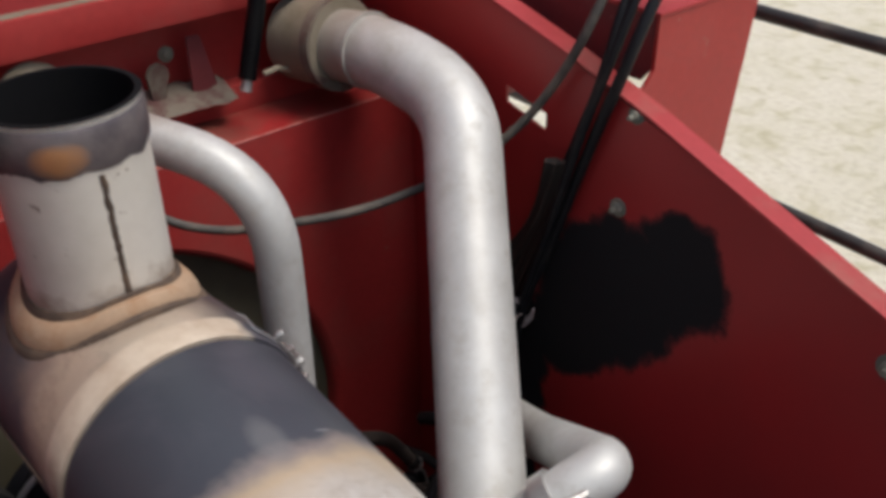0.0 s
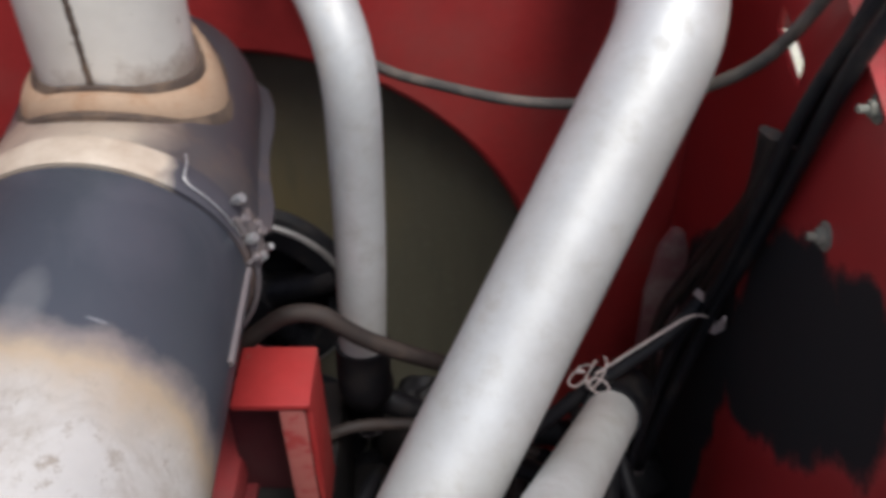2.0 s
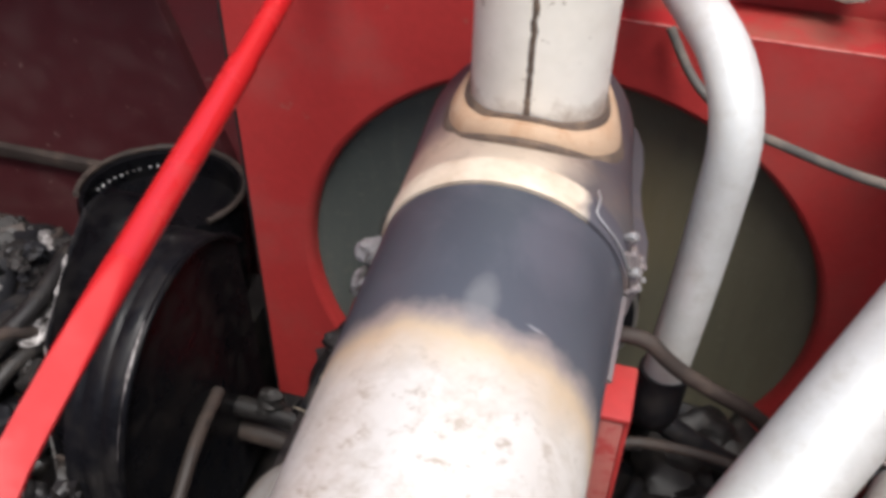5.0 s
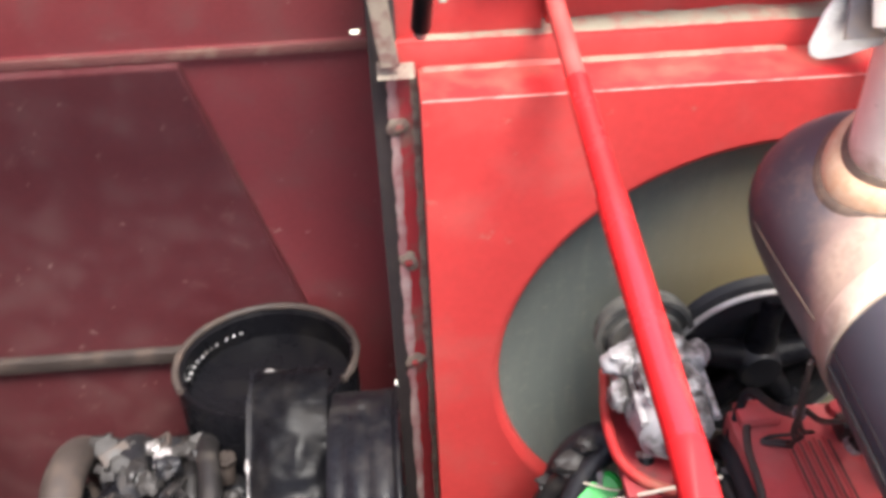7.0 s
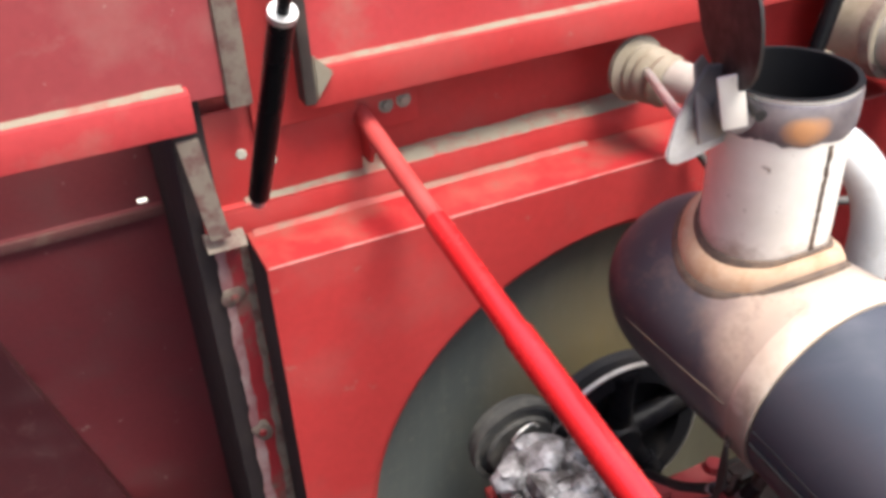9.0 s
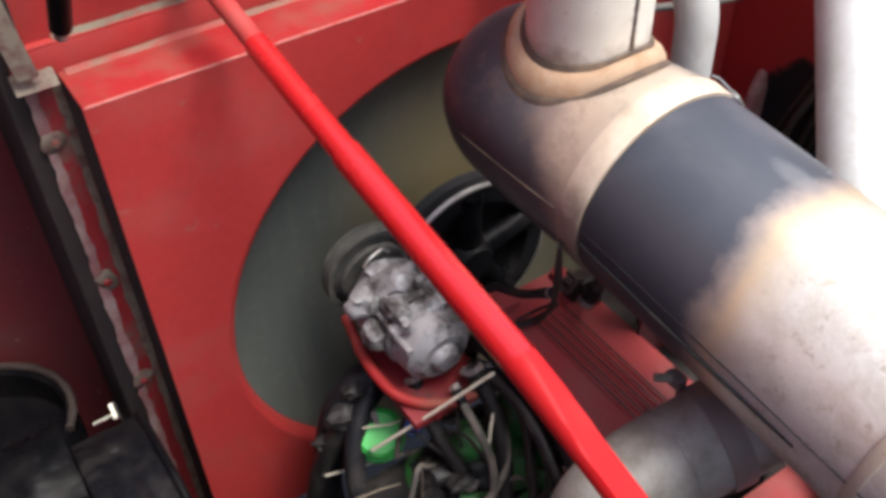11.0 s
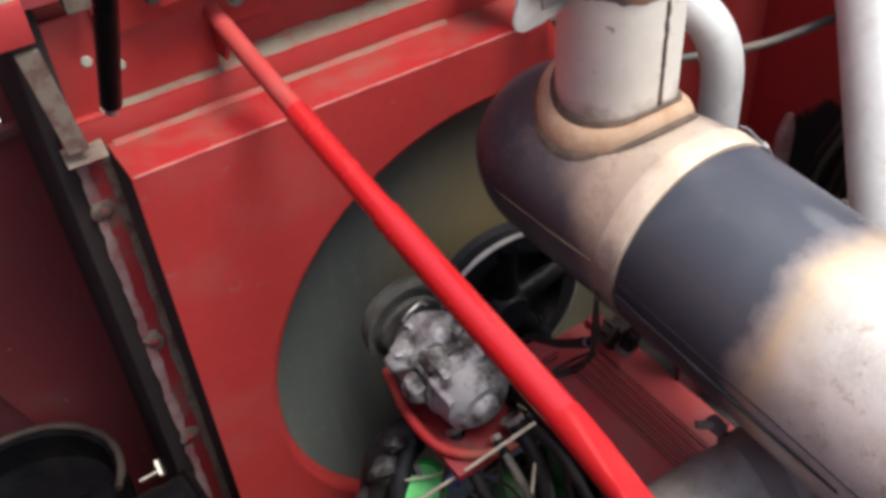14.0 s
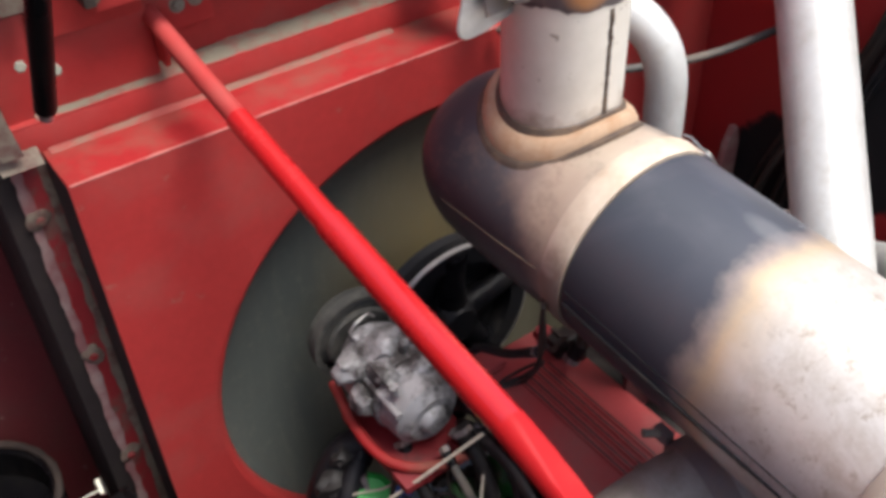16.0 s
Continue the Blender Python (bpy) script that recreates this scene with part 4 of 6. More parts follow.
# ---- pipes ----
charge = thing("charge_air_pipe", (0.88, 1.1, 3.19), "thick silver charge-air pipe bent down from the rear panel", "pipe")
P1A, P1D = Vector((0.9037, 0.7886, 3.1272)), Vector((-0.2294, -0.3013, -0.3277)).normalized()
line = rounded([(0.898, 1.14, 3.2), (0.925, 0.97, 3.215), P1A + P1D * -0.085, P1A + P1D * 1.05], 0.12, 12)
pipe = part("pipe", tube(line, 0.0495, 40), PIPE, charge)
sleeve = part("sleeve", tube([(0.9, 1.14, 3.201), (0.913, 1.05, 3.209)], 0.062, 36), PIPE_DUSTY, charge, "dust-caked rubber sleeve")
part("sleeve_clamp", tube([(0.9104, 1.068, 3.207), (0.913, 1.052, 3.209)], 0.0655, 36), BROWN_DUST, sleeve)
part("bead", tube([(0.919, 1.004, 3.212), (0.92, 0.997, 3.2125)], 0.0525, 36), PIPE, pipe)

cool = thing("coolant_pipe", (0.52, 1.12, 3.2), "slim silver pipe bent down beside the silencer", "pipe")
line = rounded([(0.515, 1.14, 3.215), (0.54, 0.99, 3.225), (0.6445, 0.812, 3.19), (0.64, 0.801, 2.95), (0.6313, 0.7937, 2.78)], 0.1, 10)
part("pipe", tube(line, 0.0265, 28), PIPE, cool)
# Black elbow added where the pipe only fades into shade.
part("added_elbow", tube(rounded([(0.6322, 0.795, 2.8), (0.63, 0.787, 2.73), (0.63, 0.86, 2.66), (0.6, 0.93, 2.5)], 0.06, 6), 0.031, 24), BLACK, cool, "black elbow added for the shaded lower pipe end")
part("bellows", lathe([(0.0, 0.0), (0.044, 0.0), (0.046, 0.01), (0.035, 0.016), (0.038, 0.024), (0.031, 0.03), (0.038, 0.04), (0.037, 0.048), (0.031, 0.054), (0.036, 0.066), (0.029, 0.078), (0, 0.078)], (0.515, 1.135, 3.215), (0.12, -1, 0.02), 32), PIPE_DUSTY, cool, "dust-caked bellows")

lower = thing("breather_pipe", (0.9, 0.7, 2.7), "short silver elbow pipe beside the soot patch", "pipe")
part("pipe", tube(rounded([(0.905, 0.715, 2.772), (0.85, 0.59, 2.847), (0.785, 0.43, 2.96), (0.743, 0.444, 2.943), (0.691, 0.475, 2.892), (0.65, 0.5, 2.75)], 0.042, 10), 0.029, 24), PIPE, lower)
part("hose_end", tube([(0.93, 0.775, 2.735), (0.905, 0.715, 2.772), (0.9, 0.704, 2.779)], 0.0325, 24), BLACK, lower, "black rubber hose end")
k = part("pipe_clamp", tube([(0.735, 0.449, 2.936), (0.722, 0.457, 2.924)], 0.033, 24), STEEL, lower, "bright worm-drive clamp")
part("clamp_screw", tube([(0.715, 0.426, 2.955), (0.74, 0.42, 2.96)], 0.006, 8), STEEL, k)

inlet = thing("exhaust_inlet_pipe", (0.28, 0.45, 2.7), "dull steel pipe entering the silencer from below", "pipe")
part("pipe", tube(rounded([(0.48, 0.45, 2.96), (0.475, 0.455, 2.862), (0.42, 0.474, 2.828), (0.35, 0.489, 2.812), (0.272, 0.502, 2.785), (0.246, 0.505, 2.7), (0.235, 0.505, 2.46)], 0.07, 8), 0.058, 36), PIPE_GREY, inlet)
k = part("pipe_clamp", tube([(0.416, 0.4755, 2.8265), (0.413, 0.4762, 2.8258), (0.393, 0.4815, 2.821), (0.39, 0.4822, 2.8203)], 0.0625, 36), RIM, inlet, "dull clamp band")
part("clamp_bolt", tube([(0.395, 0.54, 2.868), (0.372, 0.552, 2.873)], 0.005, 8), LICHEN, k)
part("clamp_ear", box(0.387, 0.401, 0.53, 0.552, 2.858, 2.874, 0.002), RIM, k)
part("weld", tube([(0.354, 0.4882, 2.813), (0.35, 0.489, 2.812)], 0.0595, 36), PIPE_GREY, inlet)

# ---- tie rod ----
rod = thing("tie_rod", (0.14, 1.16, 3.19), "glossy red tubular tie rod bolted to the rear panel", "rod")
rz = lambda y: 3.1188 + (y - 0.6) * 0.1624 + 0.0453 * (y - 0.6) ** 2 - 0.055 * max(0.5 - y, 0) - 0.22 * max(0.5 - y, 0) ** 2 - 0.5 * max(0.33 - y, 0) ** 1.3
rx = lambda y: 0.137 - (y - 0.6) * 0.0102 - 0.0175 * max(0.5 - y, 0)
rp = lambda y: Vector((rx(y), y, rz(y)))
part("tube", tube([rp(0.775), rp(0.765), rp(0.7), rp(0.6), rp(0.56), rp(0.52), rp(0.505)], 0.0158, 32), RED_GLOSS, rod)
part("sleeve", tube([rp(0.955), rp(0.945), rp(0.85), rp(0.8), rp(0.765)], 0.0139, 28), RED_GLOSS, rod)
part("inner_rod", tube([rp(1.169), rp(1.13), rp(1.06), rp(1.0), rp(0.94)], 0.0118, 24), RED, rod)
flat = tube([rp(y) for y in (0.506, 0.495, 0.48, 0.465, 0.45, 0.435, 0.42, 0.4, 0.375, 0.35, 0.32, 0.28, 0.24, 0.18)], 0.0158, 32)
for v in flat.verts:
    k = min(max((0.5 - v.co.y) / 0.09, 0), 1)
    c = rp(v.co.y)
    n = Vector((0.4, 0.0, 0.917))
    o = v.co - c
    over = o.dot(n) - 0.0158 * (1 - 0.62 * k)
    if over > 0:
        v.co -= n * over
    elif o.dot(n) < -0.0158 * (1 - 0.5 * k):
        v.co -= n * (o.dot(n) + 0.0158 * (1 - 0.5 * k))
part("flattened_end", flat, RED_SATIN, rod)
plate = part("bracket_plate", box(0.128, 0.212, 1.172, 1.1855, 3.196, 3.25, 0.003), RED, rod)
part("bracket_web", plate_yz([(1.172, 3.196), (1.172, 3.236), (1.145, 3.215), (1.13, 3.19), (1.14, 3.168), (1.172, 3.168)], 0.128, 0.134, 0.001), RED, rod)
part("bracket_dust", clod_strip(0.132, 0.21, 1.1725, 1.185, 3.2502, 0.004, 16, 5), DUST, plate, "dust lying on the bracket")
bolt("bolt", (0.168, 1.172, 3.226), (0, -1, 0.1), plate, 0.0065, LICHEN)
bolt("bolt", (0.192, 1.172, 3.228), (0, -1, 0.1), plate, 0.0065, LICHEN)

# ---- gas struts ----
def strut(low, high, label):
    t = thing("gas_strut", low, label, "gas strut", "hood struts")
    low, high = Vector(low), Vector(high)
    d = (high - low).normalized()
    cyl = part("cylinder", tube([low, low + d * 0.006, low + d * 0.27, low + d * 0.28], 0.0118, 20), BLACK_GLOSS, t)
    part("cap", tube([low + d * 0.28, low + d * 0.287], 0.0128, 20), STEEL, cyl)
    part("piston_rod", tube([low + d * 0.285, low + d * 0.42], 0.006, 14), BLACK_GLOSS, t)
    part("end_fitting", tube([low - d * 0.016, low], 0.008, 12), STEEL, t)
    return t


strut((-0.0335, 1.049, 3.215), (-0.0131, 0.8562, 3.5361), "black gas strut holding up the red hood")
strut((0.765, 1.06, 3.195), (0.83, 1.07, 3.4), "black gas strut beside the charge-air pipe")
pivot = thing("strut_pivot", (-0.035, 1.09, 3.27), "dusty steel pivot bolt at the strut foot", "bolt")
bolt("bolt", (-0.036, 1.095, 3.245), (-0.2, -1, 0.3), pivot, 0.0068, LICHEN, washer=False)
bolt("bolt", (-0.005, 1.095, 3.23), (0.2, -1, 0.3), pivot, 0.0072, LICHEN, washer=False)
part("plate", box(-0.08, 0.127, 1.1605, 1.166, SHELF + 0.004, 3.27, 0.002), RED, pivot)
shelf_bracket = thing("strut_bracket", (0.7, 1.15, SHELF), "dust-heaped red strut bracket on the upper ledge", "bracket")
part("dust_drift", clod_strip(0.635, 0.775, 1.112, 1.184, SHELF + 0.004, 0.02, 44, 12), BROWN_DUST, shelf_bracket, "heap of tan dust")
part("tab", plate_xz([(0.668, 3.16), (0.688, 3.158), (0.69, 3.18), (0.697, 3.192), (0.695, 3.206), (0.684, 3.213), (0.671, 3.21), (0.664, 3.198), (0.668, 3.182)], 1.146, 1.151, 0.001), BROWN_DUST, shelf_bracket, "dust-caked upright tab")
part("gusset", plate_xz([(0.727, 3.158), (0.765, 3.158), (0.748, 3.236), (0.728, 3.238)], 1.146, 1.151, 0.001), RED_DARK, shelf_bracket)
bolt("bolt", (0.712, 1.183, 3.208), (0, -1, 0.1), shelf_bracket, 0.007, LICHEN)
part("stalk", tube([(0.812, 1.1, 3.178), (0.835, 1.1, 3.181), (0.856, 1.1, 3.172)], 0.004, 8), STRAW_DULL, shelf_bracket)
guss = thing("corner_bracket", (-0.06, 1.14, 3.12), "dust-covered bracket at the head of the post", "bracket")
part("plate", plate_xz([(-0.085, 3.13), (-0.06, 3.13), (-0.075, 3.262), (-0.1, 3.262)], 1.12, 1.126, 0.001), BROWN_DUST, guss)
part("foot", clod_strip(-0.09, -0.042, 1.122, 1.149, LIP + 0.0005, 0.014, 16, 9), BROWN_DUST, guss)
random.seed(17)
for z, wide in ((3.026, 1.3), (2.792, 1.1), (2.58, 1.5)):
    k = thing("post_bolt", (-0.066, STEP, z), "dust-caked bolt head on the red post", "bolt", "post bolts")
    bm = bmesh.new()
    bmesh.ops.create_icosphere(bm, subdivisions=3, radius=0.01)
    for v in bm.verts:
        f = 1 + 0.9 * noise.noise(v.co * 90 + Vector((z * 9, 0, 0)))
        v.co = Vector((v.co.x * wide * f - 0.066 + random.uniform(-0.0004, 0.0004), STEP + v.co.y * 0.35 * f, z + v.co.z * 1.5 * f))
    part("dirt", bm, BROWN_DUST, k)
    part("head", lathe([(0, 0.005), (0.005, 0.005), (0.006, 0.003), (0.006, 0.0), (0, 0)], (-0.066, STEP - 0.002, z), (0, -1, 0), 6), POST, k)

def crust(x, wide, seed):
    """A flat ragged band of caked dirt down the face of the post."""
    bm = tube([(x + 0.003 * noise.noise(Vector((z * 30, seed, 0))), STEP + 0.001, z) for z in (2.2 + k * 0.005 for k in range(181))], lambda t: wide * (0.8 + 0.9 * abs(noise.noise(Vector((t * 9, seed, 0)))) + 0.35 * noise.noise(Vector((t * 60, seed, 3)))), 10)
    for v in bm.verts:
        v.co.y = STEP + 0.001 + (v.co.y - STEP - 0.001) * 0.22
    return bm


single("post_dirt", crust(-0.0725, 0.007, 2), MAUVE, "crust of pale dirt along the edge of the post", "dirt", kind="stuff")
single("post_dirt", crust(-0.043, 0.006, 9), BROWN_DUST, "crust of brown dirt in the corner of the post", "dirt", kind="stuff")

# ---- fan shroud ----
shroud = thing("fan_shroud", (FAN_X, 1.06, FAN_Z - 0.42), "dusty olive fan shroud behind the round opening", "fan shroud")
bowl = [(FAN_R + 0.005, 0.0), (FAN_R - 0.006, 0.003), (FAN_R - 0.02, 0.008), (FAN_R - 0.045, 0.016), (FAN_R - 0.08, 0.024), (FAN_R - 0.13, 0.031), (FAN_R - 0.19, 0.036), (FAN_R - 0.25, 0.039), (0.05, 0.041), (0.0, 0.041), (0.0, 0.046), (FAN_R - 0.13, 0.037), (FAN_R - 0.04, 0.022), (FAN_R + 0.009, 0.005)]
part("bell", lathe(bowl, (FAN_X, FACE + 0.024, FAN_Z), (0, 1, 0), 96), SHROUD, shroud, "smooth olive-grey bell")
part("mounting_flange", lathe([(FAN_R + 0.006, 0.003), (FAN_R + 0.05, 0.003), (FAN_R + 0.05, 0.007), (FAN_R + 0.008, 0.007)], (FAN_X, FACE + 0.022, FAN_Z), (0, 1, 0), 96, closed=True), SHROUD, shroud)

# ---- pulley in front of the shroud ----
hub = thing("fan_pulley", (0.45, 0.98, 2.53), "black spoked fan drive pulley with a worn bright rim", "pulley")
HC = (0.449, 1.008, 2.655)
rim = part("rim", lathe([(0.142, 0.0), (0.146, 0.004), (0.138, 0.014), (0.138, 0.03), (0.146, 0.04), (0.142, 0.044), (0.112, 0.044), (0.108, 0.022), (0.112, 0.0)], HC, (0, 1, 0), 64, closed=True), BLACK, hub)
part("worn_edge", lathe([(0.142, -0.001), (0.1465, 0.0), (0.1475, 0.002), (0.1475, 0.006), (0.145, 0.007)], HC, (0, 1, 0), 64, closed=True), STEEL, rim)
for k in range(5):
    a = 2 * math.pi * k / 5 + 0.3
    c, s = math.cos(a), math.sin(a)
    part("spoke", tube([(HC[0] + 0.03 * c, 1.023, HC[2] + 0.03 * s), (HC[0] + 0.08 * c, 1.018, HC[2] + 0.08 * s), (HC[0] + 0.13 * c, 1.023, HC[2] + 0.13 * s)], lambda t: 0.026 - 0.006 * math.sin(t * math.pi), 12), GUARD, hub)
part("web", lathe([(0.02, 0.03), (0.112, 0.03), (0.112, 0.036), (0.02, 0.036)], HC, (0, 1, 0), 48, closed=True), BLACK, hub)
part("hub", lathe([(0, -0.03), (0.03, -0.03), (0.042, -0.01), (0.046, 0.03), (0, 0.03)], (HC[0], 1.023, HC[2]), (0, 1, 0), 32), BLACK, hub)
idler = thing("idler_pulley", (0.5, 0.9, 2.45), "black grooved idler pulley", "pulley")
wheel = part("wheel", lathe([(0, 0), (0.09, 0), (0.095, 0.006), (0.084, 0.014), (0.095, 0.022), (0.084, 0.03), (0.095, 0.038), (0.09, 0.044), (0, 0.044)], (0.52, 0.88, 2.52), (0, 1, 0), 48), BLACK, idler)
part("edge", lathe([(0.0945, 0), (0.0965, 0.002), (0.0965, 0.005), (0.0945, 0.006)], (0.52, 0.88, 2.52), (0, 1, 0), 48, closed=True), STEEL, wheel)

# ---- alternator ----
alt = thing("alternator", (0.26, 0.9, 2.65), "dirty cast-aluminium alternator with a dark pulley", "alternator")
AC = (0.268, 0.82, 2.722)
part("rear_cover", lathe([(0, 0.0), (0.036, 0.0), (0.05, 0.012), (0.054, 0.05), (0, 0.05)], AC, (0, 1, 0.05), 32), CAST, alt)
part("stator", lathe([(0.0, 0.05), (0.056, 0.05), (0.0575, 0.053), (0.0575, 0.092), (0.056, 0.095), (0, 0.095)], AC, (0, 1, 0.05), 40), CAST, alt)
part("drive_end", lathe([(0, 0.095), (0.062, 0.095), (0.0635, 0.1), (0.0635, 0.128), (0.055, 0.15), (0.04, 0.17), (0, 0.17)], AC, (0, 1, 0.05), 40), CAST, alt)
part("stator_groove", lathe([(0.0576, 0.062), (0.0582, 0.062), (0.0582, 0.067), (0.0576, 0.067)], AC, (0, 1, 0.05), 40, closed=True), GRIME, alt)
for dx, dy, dz, r, st, seed in ((-0.052, 0.115, 0.042, 0.022, (1.2, 1.1, 1.0), 201), (0.0, 0.105, 0.062, 0.02, (1.5, 1.2, 0.9), 203), (0.045, 0.11, 0.046, 0.019, (1.0, 1.3, 1.0), 205), (-0.03, 0.07, 0.052, 0.016, (1.1, 1.6, 0.9), 207), (0.02, 0.05, 0.054, 0.015, (1.4, 1.1, 0.8), 209), (-0.062, 0.08, 0.01, 0.017, (0.9, 1.5, 1.3), 211), (-0.012, 0.142, 0.055, 0.015, (1.4, 1.0, 1.0), 213)):
    part("cast_lug", lump(r, (AC[0] + dx, AC[1] + dy, AC[2] + dz), seed, st, 0.42), CAST, alt)
for dx, dz, y0, y1 in ((-0.046, 0.03, 0.828, 0.95), (0.05, 0.03, 0.83, 0.95)):
    part("through_bolt", tube([(AC[0] + dx, y0, AC[2] + dz), (AC[0] + dx, y1, AC[2] + dz + 0.006)], 0.0055, 10), CAST, alt)
part("bearing_boss", lathe([(0, -0.012), (0.014, -0.012), (0.02, -0.006), (0.024, 0.002), (0, 0.002)], AC, (0, 1, 0.05), 24), CAST, alt)
part("terminal", lathe([(0, 0.02), (0.006, 0.02), (0.007, 0.0), (0, 0)], (AC[0] - 0.035, 0.85, AC[2] + 0.05), (-0.3, -0.2, 1), 10), CAST, alt)
part("terminal", lathe([(0, 0.02), (0.006, 0.02), (0.007, 0.0), (0, 0)], (AC[0] + 0.01, 0.9, AC[2] + 0.06), (0.1, -0.2, 1), 10), CAST, alt)
pulley = part("pulley", lathe([(0, 0), (0.05, 0), (0.054, 0.004), (0.046, 0.012), (0.068, 0.02), (0.058, 0.028), (0.068, 0.036), (0.064, 0.04), (0, 0.04)], (AC[0], 1.0, AC[2] + 0.012), (0, 1, 0.05), 40), DUSTY_BLACK, alt)
part("belt", lathe([(0.064, 0), (0.072, 0), (0.072, 0.016), (0.064, 0.016)], (AC[0], 1.008, AC[2] + 0.012), (0, 1, 0.05), 40, closed=True), DUSTY_BLACK, pulley)
part("clip", tube(rounded([(AC[0] - 0.03, 0.972, AC[2] + 0.064), (AC[0] - 0.022, 0.97, AC[2] + 0.076), (AC[0] + 0.004, 0.975, AC[2] + 0.08), (AC[0] + 0.014, 0.978, AC[2] + 0.066)], 0.01, 5), 0.0022, 8), STEEL, alt, "bright bent wire clip")
mount = thing("alternator_bracket", (0.2, 0.83, 2.6), "red curved alternator mounting bracket", "bracket")
part("arm", tube(rounded([(0.205, 0.98, 2.7), (0.192, 0.9, 2.675), (0.2, 0.83, 2.665), (0.25, 0.79, 2.66), (0.33, 0.78, 2.66)], 0.05, 6), 0.0078, 12), LEDGE, mount)
part("web", box(0.2, 0.33, 0.79, 0.96, 2.64, 2.655, 0.004), RED_DEEP, mount)

# ---- engine ----
cover = thing("valve_cover", (0.4, 0.7, 2.6), "red ribbed engine cover under the silencer", "engine cover")
lid = part("cover", box(0.338, 0.505, 0.5, 0.86, 2.685, 2.735, 0.012), RED_GRUBBY, cover)
part("flange", box(0.348, 0.515, 0.495, 0.87, 2.676, 2.684, 0.002), RED_DEEP, cover)
part("raised_pad", box(0.346, 0.4, 0.822, 0.858, 2.735, 2.752, 0.006), RED_GRUBBY, cover)
head = single("cylinder_head", box(0.4, 0.6, 0.5, 0.85, 2.48, 2.675, 0.012), GRIME, "oily black cylinder head under the red cover", "cylinder head")
front_cover = thing("valve_cover", (0.55, 0.3, 2.5), "low red engine cover beside the inlet pipe", "engine cover")
part("cover", box(0.45, 0.62, 0.2, 0.468, 2.5, 2.655, 0.02), RED_GRUBBY, front_cover)
part("flange", box(0.435, 0.635, 0.19, 0.48, 2.5, 2.53, 0.004), RED_DEEP, front_cover)
for x, y in ((0.48, 0.44), (0.59, 0.44)):
    bolt("bolt", (x, y, 2.655), (0, 0, 1), front_cover, 0.006, LICHEN)
for k in range(5):
    x = 0.396 + k * 0.0125
    part("rib", box(x, x + 0.0035, 0.58, 0.8, 2.73, 2.7375, 0.001), RED_GRUBBY, lid)
    # Thin dark strip beside each rib.
    part("groove_strip", box(x + 0.0042, x + 0.0072, 0.585, 0.795, 2.7345, 2.7358, 0.0004), GRIME, lid)
for x, y in ((0.483, 0.84), (0.483, 0.53)):
    part("bolt_pad", lathe([(0, 0.012), (0.012, 0.012), (0.016, 0.0), (0, 0)], (x, y, 2.733), (0, 0, 1), 16), RED_DEEP, cover)
clump = thing("wire_connector", (0.485, 0.8, 2.736), "oily black connector block lying on the red cover", "connector")
part("body", join(box(0.462, 0.505, 0.785, 0.815, 2.7362, 2.765, 0.006), box(0.475, 0.498, 0.765, 0.79, 2.7362, 2.755, 0.004)), GRIME, clump)
part("clip", box(0.475, 0.482, 0.782, 0.818, 2.764, 2.769, 0.001), BROWN, clump)
for wob in (0.0, 0.006, -0.004):
    single("wire", tube(rounded([(0.324 + wob, 0.672 + wob, 3.01), (0.326, 0.672 + wob, 2.95), (0.345 + wob, 0.7, 2.87), (0.39 + wob * 3, 0.75 + wob, 2.8), (0.4 + wob, 0.79 + wob * 2, 2.742), (0.37, 0.8 + wob, 2.738), (0.335, 0.8 - wob * 2, 2.7), (0.31, 0.78, 2.56)], 0.04, 6), 0.003 - abs(wob) * 0.1, 8), BROWN, "grimy thin wire strung from the silencer to the engine", "wire", "silencer wires")
single("wire", tube(rounded([(0.33, 0.672, 2.94), (0.38, 0.71, 2.87), (0.45, 0.77, 2.8), (0.48, 0.79, 2.768)], 0.04, 6), 0.0035, 8), BROWN, "grimy thin wire strung from the silencer to the engine", "wire", "silencer wires")
block = single("engine_block", box(0.11, 0.95, 0.1, 0.86, 1.95, 2.5, 0.03), GRIME, "grimy black engine block", "engine")
cross = thing("steel_bracket", (0.56, 0.68, 2.5), "red folded steel support bracket beside the silencer", "bracket")
part("top_plate", box(0.521, 0.597, 0.642, 0.719, 2.868, 2.876, 0.003), RED, cross)
part("side_plate", box(0.591, 0.597, 0.648, 0.719, 2.5, 2.868, 0.002), RED, cross)
part("web", box(0.566, 0.5905, 0.644, 0.65, 2.5, 2.868, 0.002), PALE_PINK, cross, "dusty pink web")
# Plate under the top is coloured dark for the recess shade.
part("front_plate", box(0.5, 0.565, 0.69, 0.696, 2.5, 2.85, 0.002), RED_SHADE, cross)

def hose(points, r, material, label, group):
    """A hose with a crimped ferrule at each end."""
    t = thing("hose", points[0], label, "hose", group)
    line = rounded(points, 0.08, 6)
    part("tube", tube(line, r, 16), material, t)
    for a, b in ((line[0], line[1]), (line[-1], line[-2])):
        d = (b - a).normalized()
        f = part("ferrule", tube([a + d * 0.004, a + d * 0.03], r * 1.18, 14), GUARD, t)
        part("nut", lathe([(0, 0), (r * 1.35, 0), (r * 1.35, 0.008), (0, 0.008)], a, d, 6), RIM, f)
    return t


